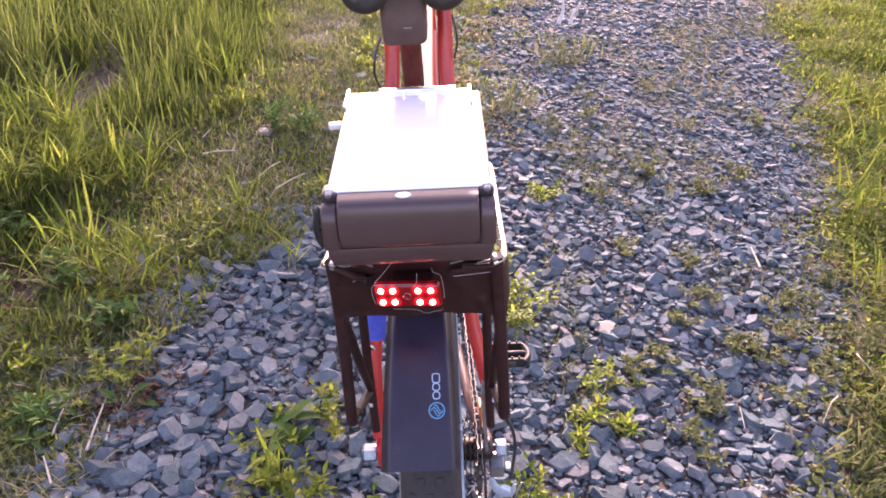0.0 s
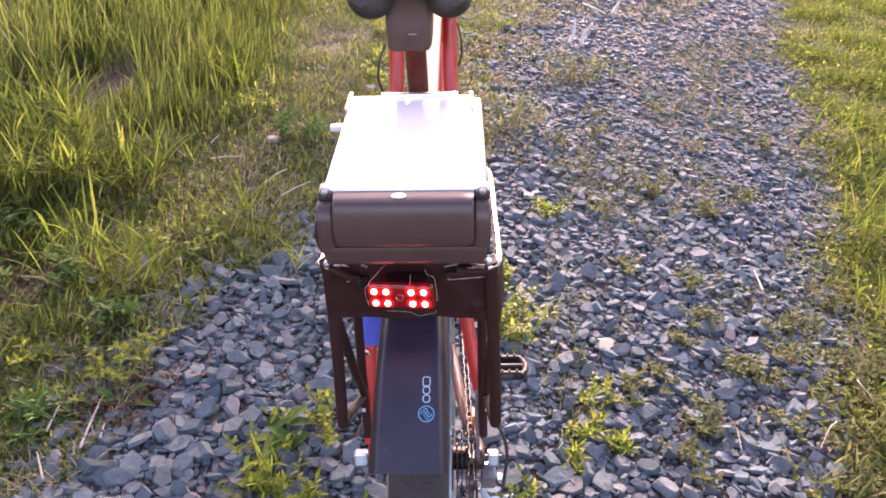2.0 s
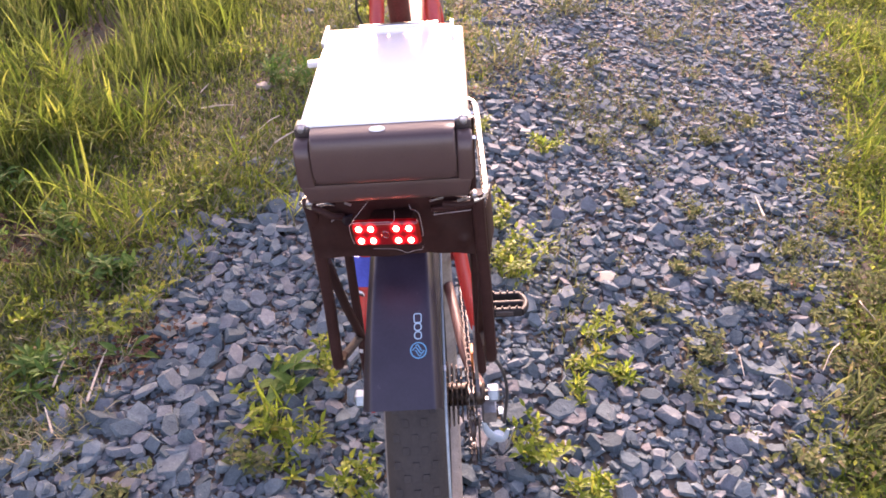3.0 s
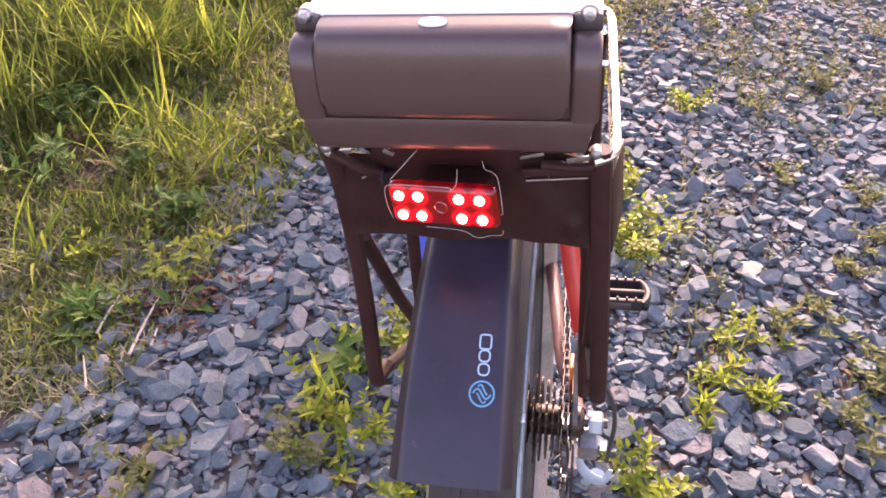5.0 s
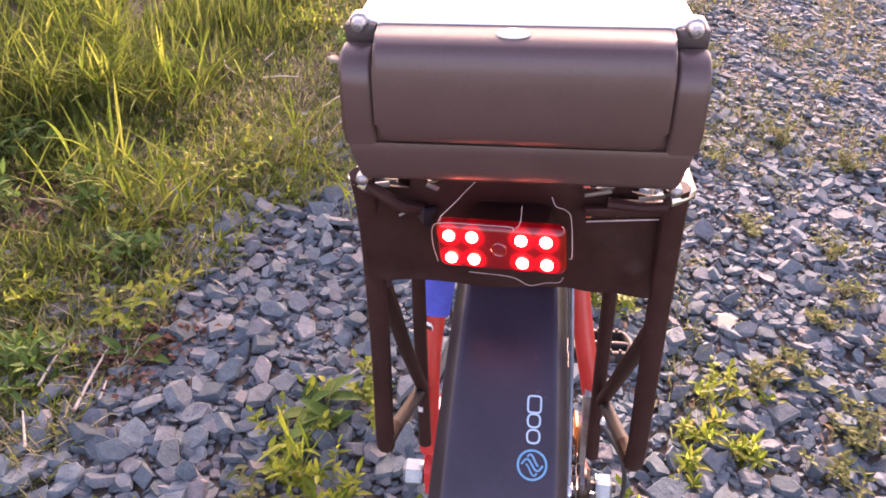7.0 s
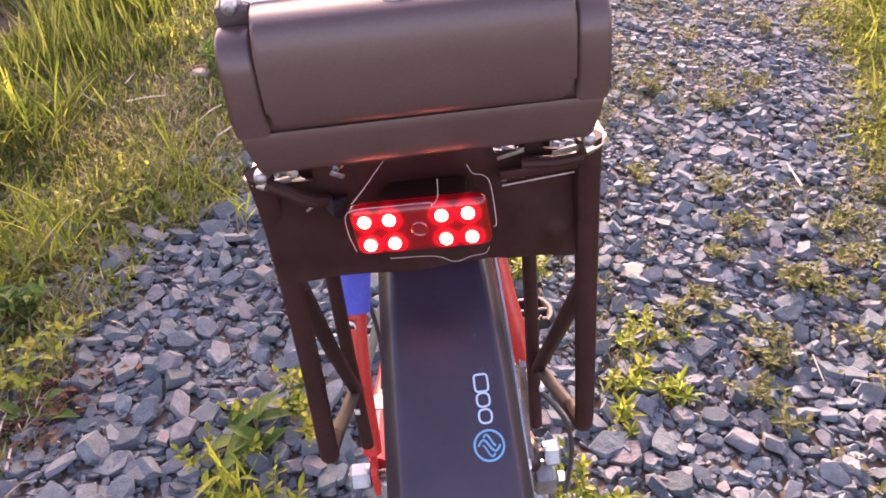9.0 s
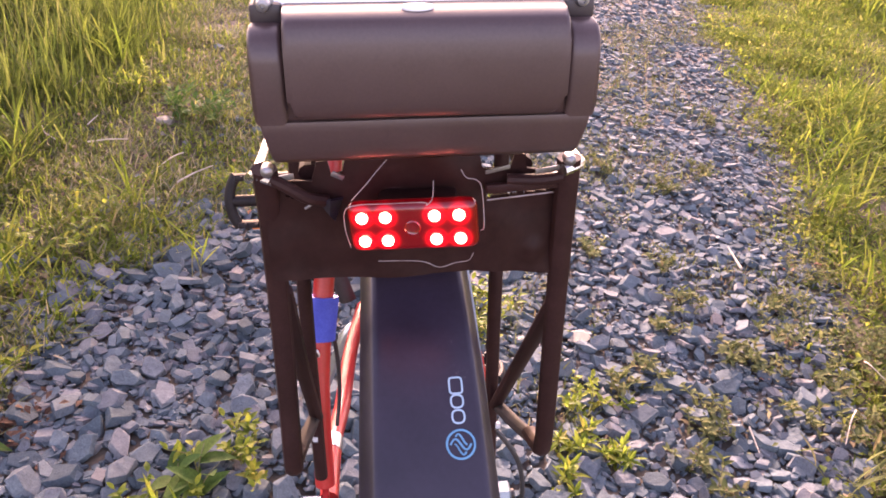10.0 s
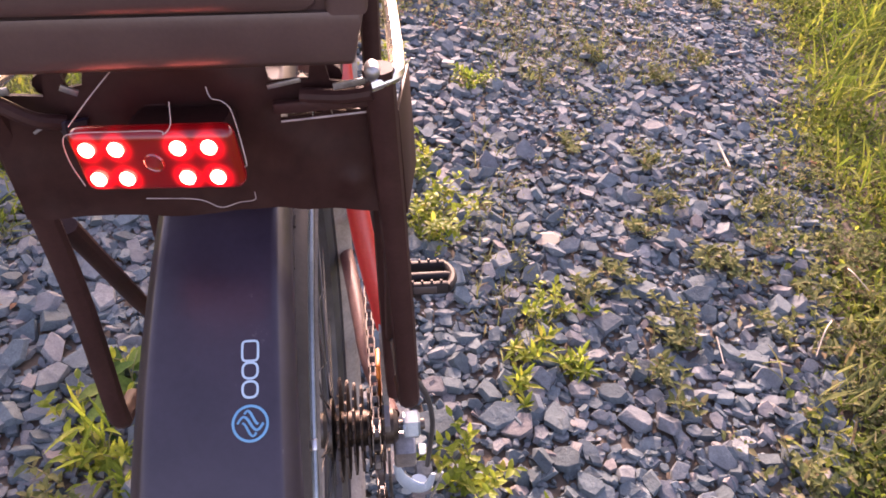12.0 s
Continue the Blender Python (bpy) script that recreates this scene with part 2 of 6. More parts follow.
SPROCKET = surface("grimy_sprocket", (0.030, 0.022, 0.018), (0.100, 0.078, 0.064), 90, (0.45, 0.62), 0.85, 0.15, 700, depth=0.0005)
DARK_STEEL = surface("oily_steel", (0.05, 0.045, 0.04), (0.16, 0.14, 0.125), 90, (0.35, 0.55), 0.9, 0.15, 700, depth=0.0005)
BLUE_TAPE = surface("blue_tape", (0.025, 0.05, 0.36), (0.05, 0.09, 0.50), 60, (0.45, 0.6), 0, 0.2, 500)
RED_LENS = surface("red_lens", (0.15, 0.004, 0.005), (0.20, 0.006, 0.007), 60, (0.15, 0.25), 0, 0.03, 500, coat=0.6)
LED_GLOW = glowing("lit_led", (1.0, 0.22, 0.15), 5.5)
LENS_GLOW = glowing_lens("lit_red_lens", (0.9, 0.012, 0.014), DIODES, 0.0082, 0.42)
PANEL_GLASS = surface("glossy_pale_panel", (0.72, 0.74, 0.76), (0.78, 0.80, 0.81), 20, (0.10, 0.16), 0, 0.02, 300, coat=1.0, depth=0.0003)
BADGE = surface("white_badge", (0.72, 0.72, 0.70), (0.82, 0.82, 0.80), 60, (0.15, 0.25), 0, 0.0, coat=0.6)
PALE_PRINT = surface("pale_blue_print", (0.045, 0.235, 0.37), (0.065, 0.28, 0.43), 80, (0.45, 0.55), 0, 0.0)
GREY_PRINT = surface("pale_grey_print", (0.26, 0.42, 0.50), (0.33, 0.48, 0.56), 80, (0.45, 0.55), 0, 0.0)
WIRE = surface("wire_insulation", (0.22, 0.16, 0.15), (0.38, 0.31, 0.30), 80, (0.4, 0.5), 0, 0.0)
CABLE = surface("black_cable", (0.02, 0.02, 0.02), (0.035, 0.035, 0.035), 80, (0.35, 0.45), 0, 0.0)
ORANGE = surface("orange_plastic", (0.75, 0.16, 0.02), (0.85, 0.24, 0.04), 60, (0.3, 0.4), 0, 0.05)
ALLOY = surface("brushed_alloy", (0.50, 0.52, 0.55), (0.66, 0.68, 0.70), 70, (0.28, 0.4), 1.0, 0.06, 600, depth=0.0004)
SADDLE_SKIN = surface("black_saddle_skin", (0.02, 0.018, 0.017), (0.04, 0.036, 0.034), 40, (0.45, 0.6), 0, 0.2, 500, depth=0.0006)
# Bag is taken as black; the glare veil's brown is put into its colour
BAG_CLOTH = surface("veil_browned_bag_cloth", (0.075, 0.045, 0.036), (0.11, 0.07, 0.056), 60, (0.7, 0.85), 0, 0.3, 900, depth=0.0008)


# ---- mesh helpers ----
def mesh_of(name, bm, material, smooth=True, sharp=35.0):
    me = bpy.data.meshes.new(name)
    bmesh.ops.recalc_face_normals(bm, faces=bm.faces)
    if smooth:
        for f in bm.faces:
            f.smooth = True
        for e in bm.edges:
            e.smooth = e.is_manifold and e.calc_face_angle(0) < radians(sharp)
    bm.to_mesh(me)
    bm.free()
    me.materials.append(material)
    return me


def part(name, bm, material, parent, label="", smooth=True):
    ob = new(name, mesh_of(name, bm, material, smooth))
    ob.parent = parent
    return tagged(ob, label)


def thing(name, m, label, category, group="", kind=""):
    ob = new(name)
    ob.empty_display_size = 0.05
    ob.matrix_world = m
    return tagged(ob, label, category, group, kind)


def smooth_path(pts, per=6):
    """A smooth curve through a few points."""
    p = [Vector(q) for q in pts]
    p = [2 * p[0] - p[1]] + p + [2 * p[-1] - p[-2]]
    out = []
    for i in range(1, len(p) - 2):
        a, b, c, d = p[i - 1:i + 3]
        for k in range(per):
            t = k / per
            out.append(0.5 * (2 * b + (c - a) * t + (2 * a - 5 * b + 4 * c - d) * t * t + (3 * b - a - 3 * c + d) * t ** 3))
    out.append(p[-2])
    return out


def tube(bm, pts, r, seg=10, flat=1.0, closed=False):
    """A tube along points; r is one radius or one for each point; flat squeezes it across."""
    pts = [Vector(p) for p in pts]
    n = len(pts)
    rs = r if isinstance(r, (list, tuple)) else [r] * n
    rings, up = [], None
    for i, p in enumerate(pts):
        if closed:
            d = pts[(i + 1) % n] - pts[i - 1]
        else:
            d = pts[min(i + 1, n - 1)] - pts[max(i - 1, 0)]
        d.normalize()
        if up is None:
            up = Vector((0, 0, 1)) if abs(d.z) < 0.9 else Vector((0, 1, 0))
        side = d.cross(up).normalized()
        up = side.cross(d).normalized()
        rings.append([bm.verts.new(p + rs[i] * (side * math.cos(a) + up * flat * math.sin(a))) for a in (2 * math.pi * k / seg for k in range(seg))])
    for i in range(n if closed else n - 1):
        a, b = rings[i], rings[(i + 1) % n]
        for k in range(seg):
            bm.faces.new((a[k], a[(k + 1) % seg], b[(k + 1) % seg], b[k]))
    if not closed:
        bm.faces.new(rings[0][::-1])
        bm.faces.new(rings[-1])
    return bm


def lathe(bm, profile, seg=32, centre=(0, 0, 0), closed=False, axis="x"):
    """Turns a profile of (radius, offset along the axis) round that axis."""
    rings = []
    for r, o in profile:
        ring = []
        for k in range(seg):
            a = 2 * math.pi * k / seg
            c, s = r * math.cos(a), r * math.sin(a)
            v = {"x": (o, c, s), "y": (c, o, s), "z": (c, s, o)}[axis]
            ring.append(bm.verts.new(Vector(centre) + Vector(v)))
        rings.append(ring)
    m = len(rings)
    for i in range(m if closed else m - 1):
        a, b = rings[i], rings[(i + 1) % m]
        for k in range(seg):
            bm.faces.new((a[k], a[(k + 1) % seg], b[(k + 1) % seg], b[k]))
    if not closed:
        bm.faces.new(rings[0][::-1])
        bm.faces.new(rings[-1])
    return bm


def block(bm, size, centre, bevel=0.0, turn=None, segments=2):
    """A rounded block."""
    made = bmesh.ops.create_cube(bm, size=1.0)["verts"]
    m = Matrix.Translation(centre) @ (turn or Matrix()) @ Matrix.Diagonal((*size, 1))
    bmesh.ops.transform(bm, matrix=m, verts=made)
    if bevel:
        edges = list({e for v in made for e in v.link_edges})
        bmesh.ops.bevel(bm, geom=edges, offset=bevel, segments=segments, profile=0.5, affect="EDGES")
    return bm


def extrude_profile(bm, profile, x0, x1, bevel=0.0, taper=None):
    """A closed (y, z) outline drawn out along x; taper(z) narrows it."""
    f = taper or (lambda z: 1.0)
    a = [bm.verts.new((x0 * f(z), y, z)) for y, z in profile]
    b = [bm.verts.new((x1 * f(z), y, z)) for y, z in profile]
    n = len(profile)
    for i in range(n):
        bm.faces.new((a[i], a[(i + 1) % n], b[(i + 1) % n], b[i]))
    ends = [bm.faces.new(a[::-1]), bm.faces.new(b)]
    if bevel:
        edges = list({e for q in ends for e in q.edges})
        bmesh.ops.bevel(bm, geom=edges, offset=bevel, segments=3, profile=0.5, affect="EDGES")
    return bm


def turn(rx=0, ry=0, rz=0):
    return pose(0, 0, 0, rx, ry, rz)


def raw_mesh(name, verts, faces, material, smooth=False):
    me = bpy.data.meshes.new(name)
    me.from_pydata(verts, [], faces)
    if smooth:
        me.shade_smooth()
    me.materials.append(material)
    me.update()
    return me


# ---- plan of the path ----
def along(y, table):
    ys, xs = zip(*table)
    return float(np.interp(y, ys, xs))


LEFT_EDGE = [(-3.0, -0.60), (0.0, -0.70), (1.0, -0.74), (1.35, -0.74), (1.65, -0.68), (1.85, -0.60), (2.15, -0.46), (2.4, -0.22), (2.65, -0.06), (3.2, -0.12), (3.7, -0.16), (4.5, -0.08), (5.2, 0.06), (7.5, 0.7), (12.0, 2.4)]
RIGHT_EDGE = [(-3.0, 0.80), (0.0, 0.78), (1.2, 0.87), (1.55, 0.95), (1.85, 1.03), (2.25, 1.14), (2.7, 1.25), (3.6, 1.42), (4.5, 1.52), (5.3, 1.66), (7.5, 2.3), (12.0, 4.2)]


def right_edge(y):
    """Where the gravel gives way to the far verge: a ragged line."""
    return along(y, RIGHT_EDGE) + 0.06 * noise.noise((y * 1.7, 3.3, 0.0)) + 0.05 * noise.noise((y * 4.6, 8.1, 0.0))


def gravel_share(x, y):
    """How thickly stones lie at a place, from 0 to 1."""
    l, r = along(y, LEFT_EDGE), right_edge(y)
    w = 0.05 * noise.noise((x * 6, y * 6, 3.0))
    inside = min((x - l + w) / 0.10, (r - x + w) / 0.09)
    core = max(0.0, min(1.0, 0.55 + inside))
    if r < x < r + 0.5 and noise.noise((x * 4.5, y * 3.5, 41.0)) > 0.34:
        core = max(core, 0.55)
    if y > 2.3 and l - 0.9 < x < l:
        core = max(core, 0.34 * (1 - (l - x) / 0.9) ** 2 * (0.6 + 0.8 * noise.noise((x * 5, y * 4, 23.0))))
    thin = noise.noise((x * 2.6, y * 1.7, 9.0))
    if core > 0.5 and thin > 0.28 and x > 0.3:
        core *= 0.8
    return core


def rise(x, y):
    """Height of the ground: nearly level, softly uneven, a little higher under the verges."""
    l, r = along(min(y, 7.5), LEFT_EDGE), along(min(y, 7.5), RIGHT_EDGE)
    near = math.exp(-((x - 0.09) ** 2 + (y - 0.89) ** 2) / 0.05)
    h = 0.012 * noise.noise((x * 1.3, y * 1.3, 0)) + 0.006 * noise.noise((x * 5, y * 5, 2))
    h += 0.05 * max(0, min(1, (l - 0.2 - x) / 1.5)) + 0.03 * max(0, min(1, (x - r) / 1.0))
    return h * (1 - near) - 0.012


def ground():
    def steps(lo, hi, fine):
        a = list(np.arange(lo, hi + 1e-6, fine))
        out, k = [], fine
        e = hi
        while e < 400:
            k *= 1.35
            e += k
            out.append(e)
        back, k, e = [], fine, lo
        while e > -400:
            k *= 1.35
            e -= k
            back.append(e)
        return back[::-1] + a + out
    xs, ys = steps(-3.0, 3.2, 0.06), steps(-0.4, 7.6, 0.06)
    verts = [(x, y, rise(x, y) if abs(x) < 12 and abs(y) < 18 else 0.0) for y in ys for x in xs]
    w = len(xs)
    faces = [(j * w + i, j * w + i + 1, (j + 1) * w + i + 1, (j + 1) * w + i) for j in range(len(ys) - 1) for i in range(w - 1)]
    return tagged(new("ground", raw_mesh("ground", verts, faces, SOIL, True)), "brown soil with dry thatch under grass and gravel", "ground", kind="structure")


ground()


# ---- the bicycle ----
# Local frame: rear tyre's foot at the origin, y ahead, x to the right, z up; it leans to the left on its stand.
BIKE = pose(0.086, 0.889, 0.0, 0, 0, 7.5) @ pose(0, 0, 0, 0, -5.7, 0)
AXLE, WHEEL_R = 0.338, 0.338


def wheel(name, parent, y, rim_r, tyre_r, hub_w, spokes=True):
    c = (0.0040, y, AXLE)
    rr = tyre_r - 0.055
    bm = bmesh.new()
    lathe(bm, [(rr, -0.013), (rr + 0.012, -0.0145), (rr + 0.013, -0.012), (rr + 0.004, -0.010), (rr + 0.004, 0.010), (rr + 0.013, 0.012), (rr + 0.012, 0.0145), (rr, 0.013), (rr - 0.010, 0.007), (rr - 0.010, -0.007)], 64, c, True)
    rim = part(name, bm, RIM_PAINT, parent, "black rim with thin wire spokes")
    bm = bmesh.new()
    prof = []
    for k in range(13):
        a = math.pi * (k / 12) * 1.25 - math.pi * 0.125
        prof.append((tyre_r - 0.027 + 0.025 * math.sin(a), -0.0335 * math.cos(a)))
    prof += [(rr + 0.006, 0.009), (rr + 0.006, -0.009)]
    lathe(bm, prof, 72, c, True)
    # tread knobs
    for k in range(72):
        a = 2 * math.pi * k / 72
        for o, dx in ((-0.020, 0.007), (-0.010, 0.007), (0.0, 0.007), (0.010, 0.007), (0.020, 0.007)):
            aa = a + (0.04 if abs(abs(o) - 0.010) < 0.001 else 0)
            r0 = tyre_r - 0.0022 - 10.5 * o * o
            block(bm, (dx, 0.008, 0.0026), (c[0] + o, y + r0 * math.cos(aa), AXLE + r0 * math.sin(aa)), 0, turn(math.degrees(aa) - 90, 0, 0))
    tyre = part("tyre", bm, RUBBER, rim, "dusty black knobbly tyre")
    for s in (-1, 1):
        bm = bmesh.new()
        band = [(rr + 0.010, s * 0.0170), (rr + 0.015, s * 0.0280), (rr + 0.022, s * 0.0340), (rr + 0.030, s * 0.0348), (rr + 0.030, s * 0.0310), (rr + 0.015, s * 0.0220)]
        lathe(bm, band, 64, c, True)
        part("sidewall", bm, SIDEWALL, tyre, "dusty tan sidewall")
    bm = bmesh.new()
    lathe(bm, [(0.009, -hub_w), (0.028, -hub_w + 0.004), (0.028, -hub_w + 0.008), (0.017, -hub_w + 0.014), (0.017, 0.010), (0.030, 0.015), (0.030, 0.019), (0.010, 0.022)], 24, c)
    part("hub", bm, DARK_STEEL, rim)
    if spokes:
        for k in range(32):
            bm = bmesh.new()
            a = 2 * math.pi * k / 32
            side = -1 if k % 2 else 1
            b = a + (0.55 if k % 4 < 2 else -0.55)
            ox = -hub_w + 0.006 if side < 0 else 0.017
            tube(bm, [(c[0] + ox, y + 0.027 * math.cos(b), AXLE + 0.027 * math.sin(b)), (c[0], y + (rr - 0.006) * math.cos(a), AXLE + (rr - 0.006) * math.sin(a))], 0.0010, 5)
            part("spoke", bm, RIM_PAINT, rim)
    return rim


def fender(parent):
    """A wide plastic mudguard that follows the wheel at 0.395 m from the axle."""
    bm = bmesh.new()
    r0, rows = 0.398, []
    section = [(-1.0, -0.0130), (-0.97, -0.0085), (-0.82, 0.0008), (-0.78, 0.0020), (-0.70, 0.0025), (-0.35, 0.0029), (0, 0.003), (0.35, 0.0029), (0.70, 0.0025), (0.78, 0.0020), (0.82, 0.0008), (0.97, -0.0085), (1.0, -0.0130)]
    for k in range(27):
        u = k / 26
        a = radians(45.6 + u * 74)
        half = 0.0342 - 0.0052 * min(1, u * 2.6)
        left = half + 0.0070 + 0.0030 * max(0.0, 1 - u / 0.30)
        outer = [((half + 0.0018 if s > 0 else left) * s, r0 + h) for s, h in section]
        inner = [(x * 0.97, r - 0.0026) for x, r in outer][::-1]
        rows.append([bm.verts.new((x + 0.0015, -r * math.cos(a), AXLE + r * math.sin(a))) for x, r in outer + inner])
    m = len(rows[0])
    for a, b in zip(rows, rows[1:]):
        for i in range(m):
            bm.faces.new((a[i], a[(i + 1) % m], b[(i + 1) % m], b[i]))
    bm.faces.new(rows[0][::-1])
    bm.faces.new(rows[-1])
    f = part("fender", bm, FENDER_PLASTIC, parent, "dusty black plastic mudguard with a pale blue print")

    def on(x, a, lift=0.0036):
        r = r0 + lift - 0.0005
        a = radians(a)
        return Vector((x, -r * math.cos(a), AXLE + r * math.sin(a)))
    deg = math.degrees(1 / r0)

    def stroke(bm, pts, w):
        """A flat printed line on the fender, from (across, along) offsets in metres."""
        p = [on(0.0158 + q[0], 53.85 + q[1] * deg) for q in pts]
        tube(bm, p, w, 6, 0.18)
    bm = bmesh.new()
    ring = [(0.0077 * math.cos(t), 0.0077 * math.sin(t)) for t in np.linspace(0, 2 * math.pi, 25)]
    stroke(bm, ring, 0.00062)
    wave = [(-0.0058 + 0.0116 * t, 0.0030 * math.sin(t * 2 * math.pi)) for t in np.linspace(0, 1, 13)]
    stroke(bm, wave, 0.00062)
    stroke(bm, [(x * 0.8 + 0.0012, y + 0.0026) for x, y in wave[1:-3]], 0.0006)
    stroke(bm, [(x * 0.8 - 0.0012, y - 0.0026) for x, y in wave[3:-1]], 0.0006)
    part("emblem", bm, PALE_PRINT, f, "round pale blue printed emblem")
    for a0, wide_r, long_r, square in ((0.0150, 0.0034, 0.0036, 2.6), (0.0235, 0.0034, 0.0036, 2.6), (0.0325, 0.0036, 0.0046, 5.0)):
        bm = bmesh.new()
        loop = []
        for q in np.linspace(0, 2 * math.pi, 25):
            cq, sq = math.cos(q), math.sin(q)
            loop.append((wide_r * math.copysign(abs(cq) ** (2 / square), cq), a0 + long_r * math.copysign(abs(sq) ** (2 / square), sq)))
        stroke(bm, loop, 0.00055)
        part("print_ring", bm, GREY_PRINT, f)
    bm = bmesh.new()
    tube(bm, [(0.0388, -0.352 * math.cos(radians(a)), AXLE + 0.352 * math.sin(radians(a))) for a in range(4, 104, 5)], 0.0016, 8)
    part("stay_wire", bm, SKY_ALLOY, f, "thin steel mudguard stay")
    for a in (24, 52, 80):
        bm = bmesh.new()
        block(bm, (0.004, 0.006, 0.006), (0.0388, -0.352 * math.cos(radians(a)), AXLE + 0.352 * math.sin(radians(a))), 0.001, turn(-a, 0, 0))
        part("stay_clip", bm, STEEL, f)
    return f


def cassette(parent):
    first = None
    for k in range(7):
        bm = bmesh.new()
        r, x = 0.047 - 0.0028 * k, 0.030 + 0.0068 * k
        teeth = 26 - 2 * k
        outer, inner = [], []
        for s in (-0.0010, 0.0010):
            ring = []
            for q in range(teeth * 2):
                a = math.pi * q / teeth
                rad = r + (0.0022 if q % 2 else -0.0018)
                ring.append(bm.verts.new((x + s, rad * math.cos(a), AXLE + rad * math.sin(a))))
            outer.append(ring)
        n = teeth * 2
        for q in range(n):
            bm.faces.new((outer[0][q], outer[0][(q + 1) % n], outer[1][(q + 1) % n], outer[1][q]))
        bm.faces.new(outer[0][::-1])
        bm.faces.new(outer[1])
        ob = part("sprocket", bm, SPROCKET, first or parent, "" if first else "dark oily steel sprockets", smooth=False)
        if first is None:
            first = ob
            ob.name = "cassette"
    bm = bmesh.new()
    lathe(bm, [(0.008, 0.0), (0.017, 0.001), (0.017, 0.062), (0.013, 0.066), (0.006, 0.067)], 20, (0.018, 0, AXLE))
    part("freewheel_body", bm, SPROCKET, first)


def chain_run(parent):
    """Roller chain: side plates and rollers along the loop between chainring and sprocket."""
    pts = []
    ring_c, ring_r, spr_r = Vector((0.052, 0.43, 0.285)), 0.075, 0.036
    spr_c, x = Vector((0.058, 0, AXLE)), 0.056
    for k in range(10):
        a = radians(80 - 170 * k / 9)
        pts.append((0.050, ring_c.y + ring_r * math.cos(a), ring_c.z + ring_r * math.sin(a)))
    jock = [(0.060, 0.075, 0.165), (0.062, 0.045, 0.145), (0.063, 0.020, 0.165), (0.064, 0.035, 0.225), (0.064, 0.045, 0.262), (0.064, 0.020, 0.285)]
    pts += jock
    for k in range(7):
        a = radians(250 - 160 * k / 6)
        pts.append((0.064, spr_c.y + spr_r * math.cos(a), spr_c.z + spr_r * math.sin(a)))
    pts = smooth_path(pts + [pts[0]], 10)
    # even spacing
    d = [0.0]
    for a, b in zip(pts, pts[1:]):
        d.append(d[-1] + (b - a).length)
    n = int(d[-1] / 0.0127)
    n -= n % 2
    at = np.linspace(0, d[-1], n + 1)
    q = [Vector([np.interp(s, d, [p[i] for p in pts]) for i in range(3)]) for s in at]
    bm = bmesh.new()
    for k in range(n):
        a, b = q[k], q[k + 1]
        mid, dr = (a + b) / 2, (b - a).normalized()
        ang = math.degrees(math.atan2(dr.z, dr.y))
        for s in (-1, 1):
            off = (0.0034 if k % 2 else 0.0024) * s
            block(bm, (0.0010, 0.0150, 0.0078), mid + Vector((off, 0, 0)), 0.0, turn(ang, 0, 0))
        block(bm, (0.0050, 0.0062, 0.0062), a, 0.0, turn(ang + 45, 0, 0))
    return part("chain", bm, DARK_STEEL, parent, "oily roller chain", smooth=False)


def bolt_head(bm, centre, r, h, axis="x", dome=False):
    prof = [(r, 0), (r, h * 0.7), (r * 0.8, h), (r * 0.3, h * 1.05)] if not dome else [(r, 0), (r, h * 0.3), (r * 0.85, h * 0.7), (r * 0.5, h * 0.95), (r * 0.1, h)]
    return lathe(bm, prof, 6 if not dome else 16, centre, False, axis)


